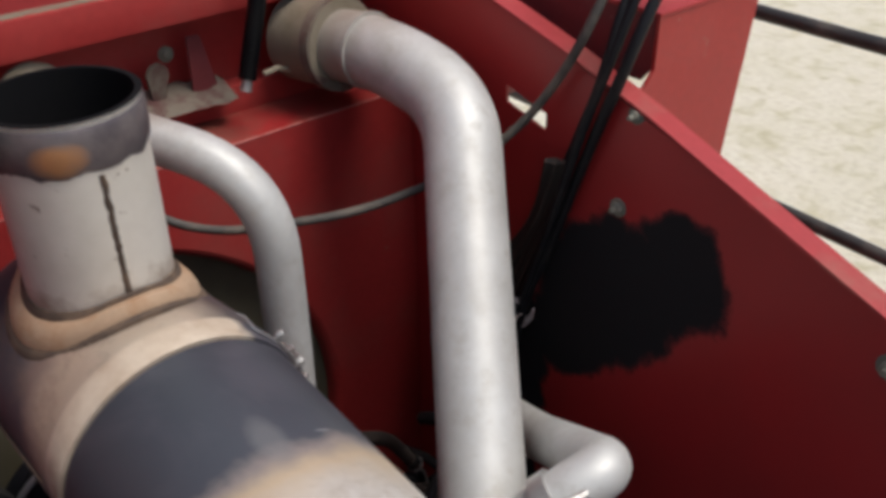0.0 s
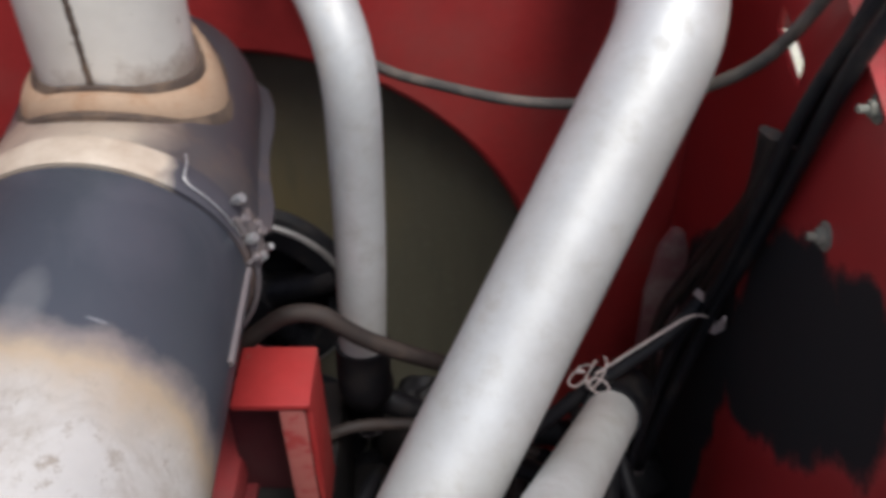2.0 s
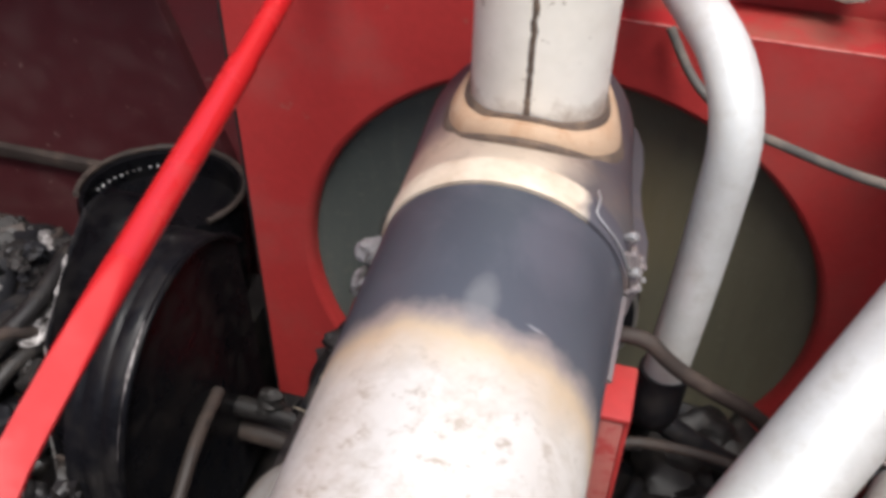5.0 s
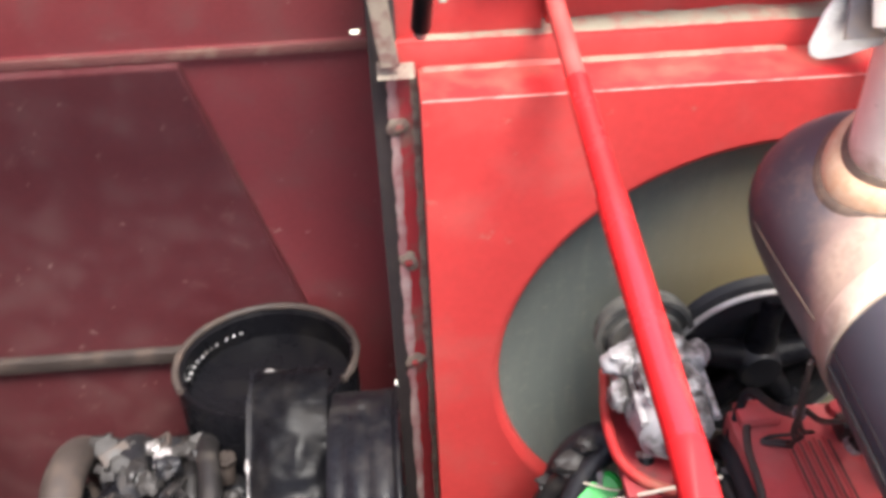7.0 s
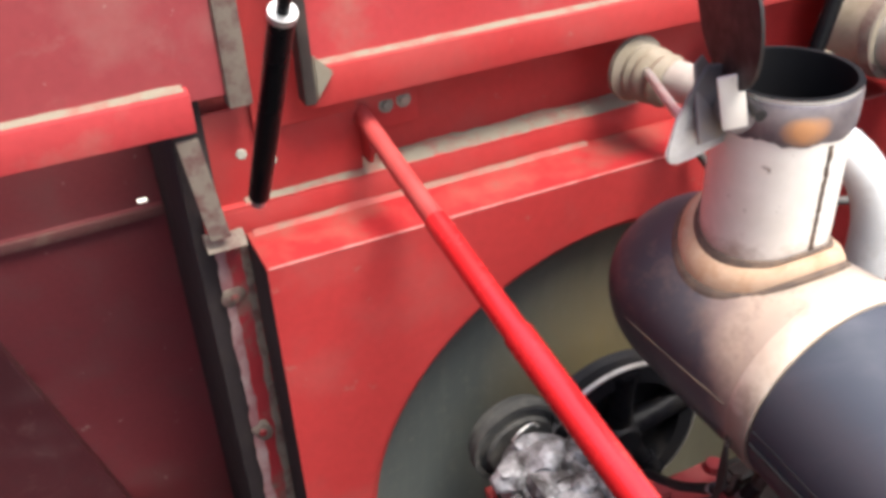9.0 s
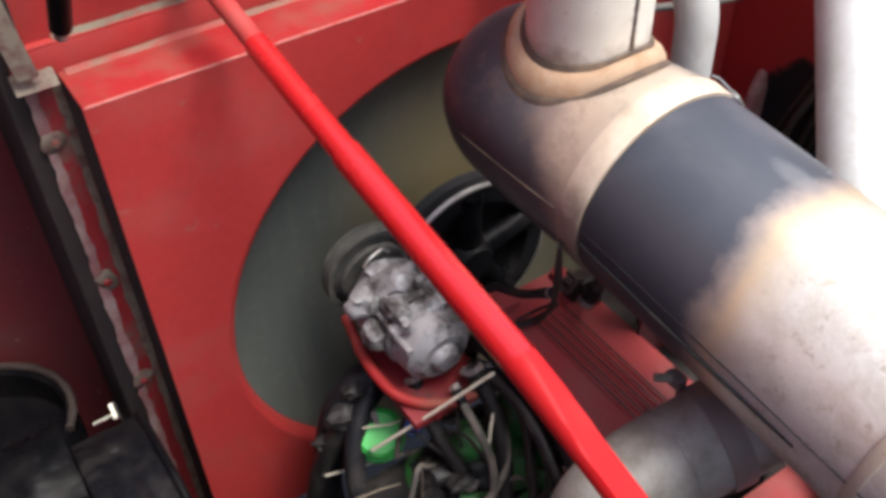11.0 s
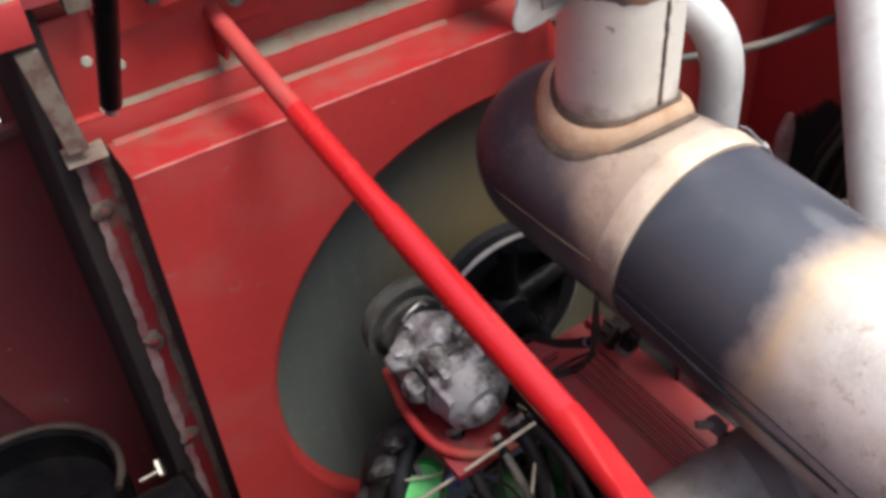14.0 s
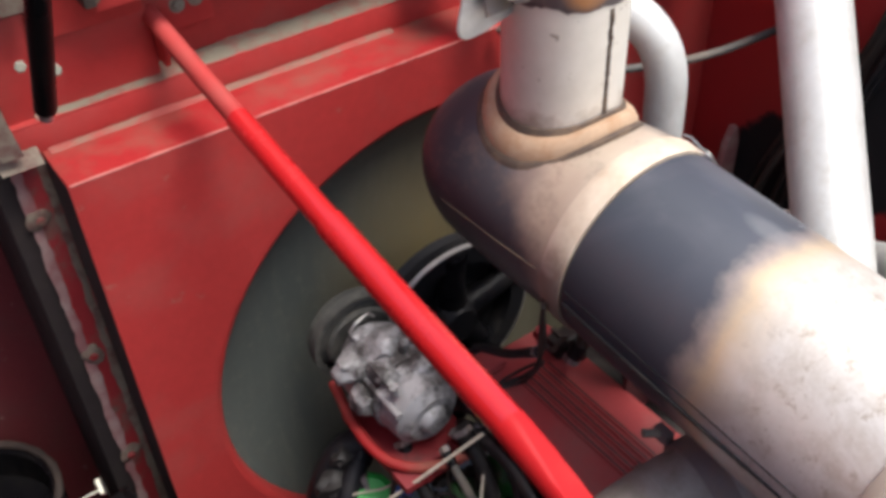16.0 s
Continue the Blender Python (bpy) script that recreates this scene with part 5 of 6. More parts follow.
# ---- cables and hoses ----
wire = single("cable", tube(rounded([(0.56, 1.04, 3.12), (0.6, 1.02, 3.06), (0.66, 0.975, 3.04), (0.81, 0.888, 3.05), (0.93, 0.83, 3.09), (1.0, 0.79, 3.145), (1.015, 0.735, 3.23), (1.02, 0.7, 3.3), (1.08, 0.7, 3.4)], 0.06, 6), 0.006, 12), WIRE, "dusty grey cable slung across behind the pipes", "cable")
for n, pts, r, lab in (
    ("hose", [(1.11, 0.69, 3.42), (1.035, 0.675, 3.3), (1.02, 0.68, 3.23), (1.019, 0.702, 3.17), (1.02, 0.737, 3.076), (1.02, 0.777, 2.957), (1.015, 0.825, 2.823), (0.98, 0.82, 2.6)], 0.006, "thin black hose hanging down the side sheet"),
    ("hose", [(1.12, 0.655, 3.4), (1.04, 0.645, 3.3), (1.02, 0.655, 3.235), (1.019, 0.674, 3.183), (1.02, 0.706, 3.093), (1.018, 0.742, 2.98), (1.012, 0.788, 2.853), (0.97, 0.8, 2.55)], 0.0072, "black hose hanging down the side sheet"),
    ("hose", [(1.1, 0.67, 3.41), (1.036, 0.665, 3.3), (1.004, 0.69, 3.17), (1.006, 0.722, 3.06), (1.008, 0.77, 2.91), (0.98, 0.8, 2.78), (0.93, 0.74, 2.5)], 0.006, "black hose tied beside the soot patch"),
    ("hose", [(1.0, 0.785, 2.88), (0.96, 0.76, 2.84), (0.89, 0.742, 2.792), (0.82, 0.73, 2.72), (0.72, 0.72, 2.58)], 0.0085, "black hose running under the charge-air pipe"),
    ("hose", [(0.62, 0.87, 2.56), (0.63, 0.84, 2.66), (0.68, 0.83, 2.64), (0.78, 0.85, 2.56), (0.9, 0.9, 2.5)], 0.016, "grey-black hose arched over the engine"),
    ("hose", [(0.6, 0.72, 2.52), (0.7, 0.75, 2.6), (0.8, 0.8, 2.58), (0.95, 0.78, 2.48)], 0.014, "black hose lying on the engine"),
):
    hose(pts, r, BLACK, lab, "engine hoses")
random.seed(44)
# Extra dark hoses stand in for the shade in the rear corner.
for k in range(7):
    fan = 0.009 * k
    line = [(1.017 - 0.003 * k, 0.712 + 0.004 * k, 3.12), (1.014, 0.745 + fan * 0.4, 3.02), (1.014 - 0.006 * random.random(), 0.79 + fan, 2.9)]
    for n in range(1, 4):
        line.append((1.005 - 0.014 * n + random.uniform(-0.01, 0.01), 0.815 + fan * 1.4 + random.uniform(-0.012, 0.012), 2.9 - 0.14 * n))
    single("hose", tube(rounded(line, 0.05, 6), random.uniform(0.004, 0.0075), 12), GRIME if k % 2 else BROWN, "black hose added to deepen the rear corner shade", "hose", "corner hoses")
hose([(0.46, 0.76, 2.76), (0.52, 0.745, 2.86), (0.566, 0.742, 2.9), (0.6, 0.742, 2.9), (0.634, 0.744, 2.863), (0.678, 0.75, 2.832), (0.75, 0.77, 2.78), (0.82, 0.8, 2.66)], 0.0095, BROWN, "brown-black hose arched over the red bracket", "engine hoses")
hose([(0.55, 0.74, 2.66), (0.6, 0.755, 2.7), (0.68, 0.765, 2.695), (0.76, 0.775, 2.67), (0.86, 0.78, 2.6)], 0.0075, BROWN, "dirty brown-black hose passing the coolant pipe", "engine hoses")
for at in ((1.085, 0.757, 3.38), (1.09, 0.69, 3.36)):
    k = thing("hose_fitting", at, "pale crimped hose fitting above the side sheet", "hose fitting", "hose fittings")
    part("collar", lathe([(0, 0), (0.012, 0), (0.014, 0.004), (0.014, 0.02), (0.01, 0.026), (0, 0.026)], at, (0.5, 0.2, 0.8), 16), STEEL, k)
    part("nut", lathe([(0, 0.02), (0.013, 0.02), (0.013, 0.036), (0, 0.036)], at, (0.5, 0.2, 0.8), 6), STEEL, k)
tip = single("wire_end", tube([(1.02, 0.79, 2.825), (1.022, 0.775, 2.842), (1.02, 0.768, 2.862)], lambda t: 0.006 * (1 - t) + 0.002, 10), CORD, "pale frayed cable end beside the soot patch", "cable end")
cord = thing("tied_cord", (0.883, 0.736, 2.8), "pale tangled cord tied round a hose", "cord")
random.seed(5)
for k in range(5):
    c = Vector((0.883 + random.uniform(-0.018, 0.018), 0.736 + random.uniform(-0.015, 0.015), 2.805))
    u = Vector((random.uniform(-1, 1), random.uniform(-1, 1), random.uniform(-0.3, 1))).normalized()
    w = u.orthogonal().normalized()
    rr = random.uniform(0.01, 0.02)
    part("loop", tube([c + (u * math.cos(a) + w * math.sin(a) * 0.6) * rr for a in (k2 * 0.42 for k2 in range(14))], 0.0011, 6), CORD, cord)
part("tail", tube(rounded([(0.885, 0.735, 2.812), (0.94, 0.745, 2.855), (0.985, 0.765, 2.872), (1.01, 0.78, 2.85)], 0.04, 6), 0.0014, 6), CORD, cord)

# ---- fittings on the side sheet ----
for at, size, lab in (((SIDE_X, 0.645, 3.078), 0.008, "pale dusty bolt head above the soot patch"), ((SIDE_X, 0.283, 3.045), 0.010, "weathered green-grey bolt on the side sheet"), ((SIDE_X, 0.632, 3.206), 0.007, "weathered bolt under the red flange")):
    k = thing("side_bolt", at, lab, "bolt", "side sheet bolts")
    bolt("head", (at[0] - 0.001, at[1], at[2]), (-1, 0, 0), k, size, LICHEN)
    part("stud", lathe([(0, 0.011), (size * 0.45, 0.011), (size * 0.5, 0.0), (0, 0.0)], (at[0] - 0.004, at[1], at[2]), (-1, 0, 0), 10), LICHEN, k)
shape = [(1.031, 2.5), (1.0, 2.5), (0.986, 2.62), (0.984, 2.72), (0.992, 2.8), (1.006, 2.83), (1.02, 2.825), (1.031, 2.79)]
single("stiffener", plate_xz(shape, 0.95, 0.962, 0.003), MAUVE, "dusty red stiffener plate in the rear corner", "bracket")

# ---- beyond the side sheet: tool box, hand rails, wheel ----
tool = thing("tool_box", (1.19, 0.8, 3.0), "red sheet-steel box mounted outside the side sheet", "box")
part("front", plate_xz([(1.045, 3.036), (1.255, 3.034), (1.292, 3.304), (1.088, 3.304), (1.088, 3.24), (1.072, 3.222), (1.045, 3.222)], 0.655, 0.66, 0.0), RED, tool)
# Darker red on this plate stands in for its unlit side.
part("side", plate_yz([(0.661, 3.24), (0.675, 3.222), (1.05, 3.222), (1.05, 3.304), (0.661, 3.304)], 1.088, 1.093, 0.0), RED_DARK, tool)
part("lid", box(1.086, 1.294, 0.653, 1.05, 3.304, 3.31, 0.002), RED_DUSTY, tool)
part("back", box(1.093, 1.25, 1.045, 1.05, 3.05, 3.304, 0.001), RED_DARK, tool)
rail = thing("hand_rail", (1.58, 0.9, 2.2), "black tubular hand rail outside the side sheet", "hand rail")
part("stay", tube(rounded([(1.5, 0.92, 2.2), (1.3, 0.92, 2.1), (1.035, 0.92, 2.1)], 0.06, 6), 0.0125, 16), BLACK_GLOSS, rail)
part("top_rail", tube([(1.58, 2.4, 3.17), (1.58, 0.9, 3.165), (1.58, -0.8, 3.155)], 0.0125, 16), RAIL, rail)
part("middle_rail", tube([(1.58, 2.4, 2.86), (1.58, 0.9, 2.845), (1.58, -0.8, 2.78)], 0.0125, 16), RAIL, rail)
part("post", tube(rounded([(1.58, 0.926, 3.16), (1.58, 0.872, 2.86), (1.58, 0.853, 2.76), (1.57, 0.884, 2.637), (1.5, 0.92, 2.2)], 0.05, 6), 0.0125, 16), RAIL, rail)
WC = (2.98, 1.86, 0.57)
wheel = thing("wheel", (2.98, 1.86, 0.0), "weathered teal-grey wheel standing on the ground", "wheel")
tyre = part("tyre", lathe([(0.32, -0.13), (0.47, -0.165), (0.532, -0.15), (0.558, -0.1), (0.565, 0.0), (0.558, 0.1), (0.532, 0.15), (0.47, 0.165), (0.32, 0.13)], WC, (1, 0, 0), 64, closed=True), RUBBER, wheel)
part("rim", lathe([(0, -0.04), (0.2, -0.05), (0.31, -0.11), (0.32, -0.12), (0.32, 0.12), (0.31, 0.11), (0.2, 0.05), (0, 0.04)], WC, (1, 0, 0), 48), STEEL, wheel)
for k in range(40):
    a = 2 * math.pi * k / 40
    for sign in (1, -1):
        b = a + (math.pi / 40 if sign > 0 else 0)
        part("lug", tube([(WC[0] + sign * x, WC[1] + r * math.cos(b + turn), WC[2] + r * math.sin(b + turn)) for x, r, turn in ((0.01, 0.56, 0.0), (0.08, 0.557, 0.05), (0.14, 0.535, 0.09))], 0.014, 6), RUBBER, tyre)

# ---- black machinery in the shaded bay ----
drum = thing("blower_housing", (-0.33, 1.23, 2.3), "black enamelled round housing with a dusty rolled lip", "housing")
DC = (-0.325, 1.212, 2.35)
part("shell", lathe([(0.146, -0.2), (0.156, 0.0), (0.158, 0.17), (0.154, 0.18), (0.145, 0.176), (0.141, 0.13), (0.05, 0.12), (0, 0.12)], DC, (0, 0.12, 1), 64), BLACK_GLOSS, drum)
part("rim", tube([(DC[0] + 0.157 * math.cos(radians(a)), DC[1] + 0.022 + 0.157 * math.sin(radians(a)), DC[2] + 0.183 - 0.019 * math.sin(radians(a))) for a in range(-30, 211, 5)], lambda t: 0.0065 + 0.002 * noise.noise(Vector((t * 30, 0, 4))), 10), BROWN, drum, "dusty rolled lip")
part("boss", lathe([(0, 0.19), (0.018, 0.19), (0.022, 0.18), (0.026, 0.12), (0, 0.12)], (DC[0] + 0.01, DC[1] - 0.05, DC[2]), (0, 0.12, 1), 20), BLACK_GLOSS, drum)
bolt("bolt", (DC[0] + 0.01, DC[1] - 0.03, DC[2] + 0.195), (0, 0.12, 1), drum, 0.006)
random.seed(8)
# Small bright dots modelled for the dotted highlights inside the lip.
for k in range(11):
    a = radians(118 + 6.3 * k + random.uniform(-1.5, 1.5))
    part("highlight_dot", lathe([(0, 0.004), (0.0022, 0.0035), (0.0026, 0.0), (0, 0)], (DC[0] + 0.14 * math.cos(a), DC[1] + 0.016 + 0.14 * math.sin(a), DC[2] + 0.15 - 0.017 * math.sin(a)), (random.uniform(-0.3, 0.6), -0.5, 1), 7), CAST, drum)
guard = thing("belt_guard", (-0.25, 0.9, 2.1), "dark grey folded belt guard with a worn bright edge", "guard")
shape = [(1.1, 2.61), (1.075, 2.662), (1.0, 2.668), (0.93, 2.625), (0.83, 2.54), (0.77, 2.42), (0.73, 2.2), (0.73, 2.0), (1.1, 2.0)]
part("side_plate", plate_yz(shape, -0.318, -0.31, 0.002), GUARD, guard)
bmg = bmesh.new()
course = rounded([(0, y, z) for y, z in shape[:8]], 0.06, 6)
course = [a + (b - a) * (k / 4) for a, b in zip(course, course[1:]) for k in range(4)] + [course[-1]]
sheet = []
for y, z in ((v.y, v.z) for v in course):
    row = []
    for k in range(15):
        x = -0.312 + 0.112 * k / 14
        dent = 0.006 * noise.noise(Vector((x * 26, y * 16, z * 16))) + 0.003 * noise.noise(Vector((x * 80, y * 50, z * 50)))
        crown = 0.012 * (1 - (2 * k / 14 - 1) ** 2)
        row.append(bmg.verts.new((x, y - (dent + crown) * 0.7, z + (dent + crown) * 0.7)))
    sheet.append(row)
for a, b in zip(sheet, sheet[1:]):
    for k in range(14):
        bmg.faces.new((a[k], a[k + 1], b[k + 1], b[k]))
bmesh.ops.solidify(bmg, geom=bmg.faces[:], thickness=0.004)
part("cover", bmg, GUARD, guard)
edge = rounded([(-0.3165, y, z + 0.001) for y, z in shape[3:7]], 0.03, 5)
spread = [a + (b - a) * (k / 8) for a, b in zip(edge, edge[1:]) for k in range(8)]
part("worn_edge", tube(spread, lambda t: 0.0006 + 0.012 * max(noise.noise(Vector((t * 19, 1, 0))) + 0.55 * t - 0.22, 0), 10), BARE, guard, "edge worn to bare metal")
bolt("bolt", (-0.26, 0.875, 2.58), (0, -0.7, 1), guard, 0.005, GUARD)
part("lower_patch", box(-0.3, -0.215, 0.735, 0.742, 2.24, 2.34, 0.003), BROWN, guard)
part("yellow_strip", box(-0.236, -0.206, 0.715, 0.722, 2.1, 2.3, 0.003), BROWN_DUST, guard, "dusty tan strip")
hump = thing("belt_cover", (-0.15, 1.0, 2.1), "shiny black rounded cover beside the belt guard", "cover")
arc = [(1.16 - 0.16 * (1 - math.cos(radians(a))) * 1.6, 2.38 + 0.29 * math.sin(radians(a))) for a in range(40, 176, 9)]
drum_shell = bmesh.new()
hoops = []
for k in range(25):
    x = -0.197 + 0.094 * k / 24
    groove = 0.008 * (abs(math.sin(k * math.pi / 8 + 0.3)) ** 0.4 - 0.6)
    hoops.append([drum_shell.verts.new((x, y - (groove + 0.009 * noise.noise(Vector((x * 40, y * 18, z * 18)))) * 0.7, z + groove * 0.7)) for y, z in [(1.12, 2.0)] + arc + [(0.66, 2.0)]])
for a, b in zip(hoops, hoops[1:]):
    for k in range(len(a) - 1):
        drum_shell.faces.new((a[k], a[k + 1], b[k + 1], b[k]))
drum_shell.faces.new(hoops[0])
drum_shell.faces.new(hoops[-1])
part("shell", drum_shell, GUARD, hump)
part("lip", tube([(-0.1, y, z) for y, z in arc], 0.006, 10), BLACK_GLOSS, hump)
# Bright metal strip stands in for the highlight on this edge.
part("edge_glint", tube([(-0.103, y, z + 0.002) for y, z in arc[8:14]], lambda t: 0.0035 + 0.003 * noise.noise(Vector((t * 14, 6, 0))), 8), BARE, hump, "bright strip painted as an edge glint")
# Small pale plate on the front slope of the cover.
part("pale_patch", turned(box(-0.011, 0.011, -0.02, 0.02, -0.002, 0.002, 0.001), Matrix.Translation((-0.15, 0.792, 2.525)) @ Euler((radians(55), 0, 0)).to_matrix().to_4x4()), BARE, hump, "small pale metal patch")
for k in range(9):
    x, a = -0.19 + 0.009 * k, radians(150 - 9 * (k % 4))
    y, z = 1.16 - 0.256 * (1 - math.cos(a)), 2.36 + 0.29 * math.sin(a)
    part("ridge", tube([(x, y + 0.05, z + 0.035), (x, y, z + 0.004), (x + 0.004, y - 0.03, z - 0.07)], 0.0045, 8), GUARD, hump)
for k, (x, y, z) in enumerate(((-0.15, 0.98, 2.655), (-0.13, 0.9, 2.64), (-0.17, 0.84, 2.6))):
    bolt("bolt", (x, y, z), (0, -0.3, 1), hump, 0.005, GUARD)
for pts, r, mat, lab in (
    ([(-0.66, 1.25, 2.2), (-0.655, 1.16, 2.42), (-0.64, 1.02, 2.5), (-0.62, 0.86, 2.44), (-0.6, 0.74, 2.2)], 0.033, BROWN, "thick dusty brown hose arched over the gearbox"),
    ([(-0.57, 1.24, 2.25), (-0.565, 1.15, 2.42), (-0.545, 1.03, 2.48), (-0.52, 0.9, 2.42), (-0.5, 0.76, 2.2)], 0.034, BLACK, "thick black hose beside the belt guard"),
    ([(-0.46, 1.2, 2.3), (-0.45, 1.1, 2.45), (-0.44, 0.98, 2.44), (-0.42, 0.85, 2.3)], 0.02, GRIME, "grimy hose between the housings"),
    ([(-0.95, 1.2, 2.6), (-0.85, 1.05, 2.62), (-0.78, 0.9, 2.5), (-0.74, 0.75, 2.25)], 0.05, BLACK, "thick black hose in the shaded bay"),
):
    hose(pts, r, mat, lab, "shaded bay hoses")
random.seed(11)
for x, y, z in ((-0.485, 1.07, 2.47), (-0.465, 1.02, 2.46), (-0.45, 0.98, 2.475), (-0.51, 1.0, 2.43), (-0.39, 1.06, 2.46)):
    k = thing("pipe_fitting", (x, y, z - 0.02), "dull metal hose fitting among the black hoses", "pipe fitting", "shaded bay fittings")
    d = (random.uniform(-0.5, 0.5), random.uniform(-0.8, 0.3), 1)
    m = random.choice((BROWN, GRIME, CRUST, BARE))
    part("body", lathe([(0, -0.03), (0.014, -0.03), (0.016, 0.0), (0.012, 0.006), (0.012, 0.02), (0, 0.02)], (x, y, z), d, 12), m, k)
    part("nut", lathe([(0, 0.006), (0.018, 0.006), (0.02, 0.01), (0.02, 0.016), (0, 0.018)], (x, y, z), d, 6), m, k)
for k in range(48):
    v = random.random()
    y = 0.8 + 0.34 * v
    x = random.uniform(-0.55, -0.335) - 0.05 * v
    z = 2.45 + 0.07 * math.sin(v * math.pi) * random.uniform(0.4, 1.2)
    size = random.uniform(0.008, 0.026)
    d = (random.uniform(-1, 1), random.uniform(-1, 0.4), random.uniform(0.1, 1))
    junk = thing("pipe_fitting", (x, y, z - size), "oil-crusted metal fitting jumbled among the black hoses", "pipe fitting", "shaded bay fittings")
    m = random.choice((CRUST, CRUST, CRUST, GRIME, BROWN, BLACK, GRIME, GUARD, CRUST, GRIME, BROWN, CRUST, BLACK, BARE))
    if k % 3 == 0:
        part("body", lump(size, (x, y, z), 400 + k, (random.uniform(0.8, 1.6), random.uniform(0.8, 1.5), random.uniform(0.6, 1.0)), 0.6), m, junk)
    elif k % 3 == 1:
        part("body", turned(box(-size, size, -0.7 * size, 0.7 * size, -0.35 * size, 0.35 * size, 0.1 * size), axis_frame((x, y, z), (d[0] * 0.6, d[1], d[2] + 0.3))), m, junk)
        bolt("bolt", Vector((x, y, z)) + Vector((d[0] * 0.6, d[1], d[2] + 0.3)).normalized() * 0.35 * size, (d[0] * 0.6, d[1], d[2] + 0.3), junk, 0.3 * size, GRIME)
    else:
        part("body", lathe([(0, -0.9 * size), (0.7 * size, -0.9 * size), (0.8 * size, 0.0), (0.6 * size, 0.2 * size), (0.6 * size, 0.9 * size), (0, 0.9 * size)], (x, y, z), d, 12), m, junk)
        part("nut", lathe([(0, 0.2 * size), (0.95 * size, 0.2 * size), (1.0 * size, 0.5 * size), (0.9 * size, 0.7 * size), (0, 0.7 * size)], (x, y, z), d, 6), m, junk)
    part("hose_tail", tube(rounded([(x, y, z), (x + d[0] * 0.02, y + 0.02, z - 0.03), (x + d[1] * 0.03, y + d[0] * 0.03, z - 0.09), (x, y, z - 0.17)], 0.02, 4), size * 0.5, 8), BLACK, junk)
gear = thing("gearbox", (-0.41, 1.0, 1.95), "grimy black gearbox under the hoses", "gearbox")
part("casing", box(-0.7, -0.12, 0.75, 1.3, 1.95, 2.3, 0.05), GRIME, gear)
part("cover_plate", box(-0.62, -0.36, 0.82, 1.08, 2.3, 2.315, 0.006), GUARD, gear)
for x, y in ((-0.6, 0.84), (-0.38, 0.84), (-0.6, 1.06), (-0.38, 1.06)):
    bolt("bolt", (x, y, 2.315), (0, 0, 1), gear, 0.008, RIM)

# ---- clutter on the engine ----
random.seed(52)
for k in range(13):
    x, y = random.uniform(0.19, 0.37), random.uniform(0.64, 0.86)
    d = Vector((random.uniform(-1, 1), random.uniform(-1, 1), 0)).normalized() * random.uniform(0.03, 0.07)
    c = Vector((x, y, 2.545 + random.uniform(0.0, 0.05)))
    single("wire", tube(rounded([c - d + Vector((0, 0, -0.03)), c - d * 0.4, c + Vector((d.y, -d.x, 0.2)) * 0.12, c + d * 0.5, c + d + Vector((0, 0, -0.04))], 0.03, 5), random.uniform(0.0016, 0.0042), 8), random.choice((WIRE, BROWN, GRIME, BROWN)), "grimy thin wire tangled over the engine fittings", "wire", "engine wires")
for k in range(9):
    single("leaf_scrap", lump(random.uniform(0.008, 0.016), (random.uniform(0.18, 0.36), random.uniform(0.66, 0.86), random.uniform(2.54, 2.58)), k + 140, (1.2, 1.0, 0.5), 0.7), random.choice((BROWN, GRIME, BROWN, GRIME)), "crumpled scrap of chaff among the engine fittings", "chaff", "chaff scraps")
cap = thing("filler_cap", (0.195, 0.885, 2.5), "bright green plastic filler cap", "cap")
CD = (-0.2, -0.5, 0.84)
part("disc", lathe([(0, 0.024), (0.03, 0.024), (0.036, 0.019), (0.038, 0.0), (0, 0.0)], (0.19, 0.885, 2.535), CD, 28), GREEN, cap)
part("skirt", lathe([(0.036, 0.0), (0.041, -0.002), (0.042, -0.024), (0.024, -0.034)], (0.19, 0.885, 2.535), CD, 28), GREEN, cap)
part("tab", lathe([(0, 0.008), (0.012, 0.008), (0.014, 0.0), (0, 0)], (0.235, 0.86, 2.545), CD, 14), BLUE, cap, "small blue plastic plug")
for k, (x, y, z, r, st) in enumerate(((0.225, 0.8, 2.49, 0.04, (1, 1.2, 0.8)), (0.3, 0.79, 2.54, 0.035, (1.1, 1, 1)), (0.33, 0.74, 2.52, 0.04, (0.9, 1.2, 1)), (0.26, 0.74, 2.47, 0.045, (1.3, 1, 0.8)), (0.365, 0.785, 2.56, 0.034, (0.8, 1, 1.2)), (0.355, 0.7, 2.52, 0.03, (1, 1.2, 1)), (0.31, 0.66, 2.5, 0.035, (1, 1, 0.9)))):
    single("coolant_bottle", lump(r, (x, y, z), k + 3, st, 0.25), GREEN_DULL, "grubby green plastic part between the hoses", "plastic part", "green plastic parts")
for pts, r in (([(0.155, 0.84, 2.575), (0.22, 0.79, 2.66), (0.3, 0.75, 2.735)], 0.0026), ([(0.15, 0.9, 2.56), (0.2, 0.86, 2.58), (0.24, 0.84, 2.6)], 0.0016), ([(0.27, 0.72, 2.62), (0.31, 0.76, 2.66), (0.36, 0.79, 2.7)], 0.002), ([(0.105, 0.91, 2.468), (0.15, 0.89, 2.476), (0.25, 0.86, 2.48)], 0.0022), ([(0.1, 0.86, 2.43), (0.2, 0.82, 2.45), (0.3, 0.78, 2.46)], 0.002)):
    single("straw", tube(pts, r, 8), STRAW, "dry straw stalk caught on the engine", "straw", "straw stalks")
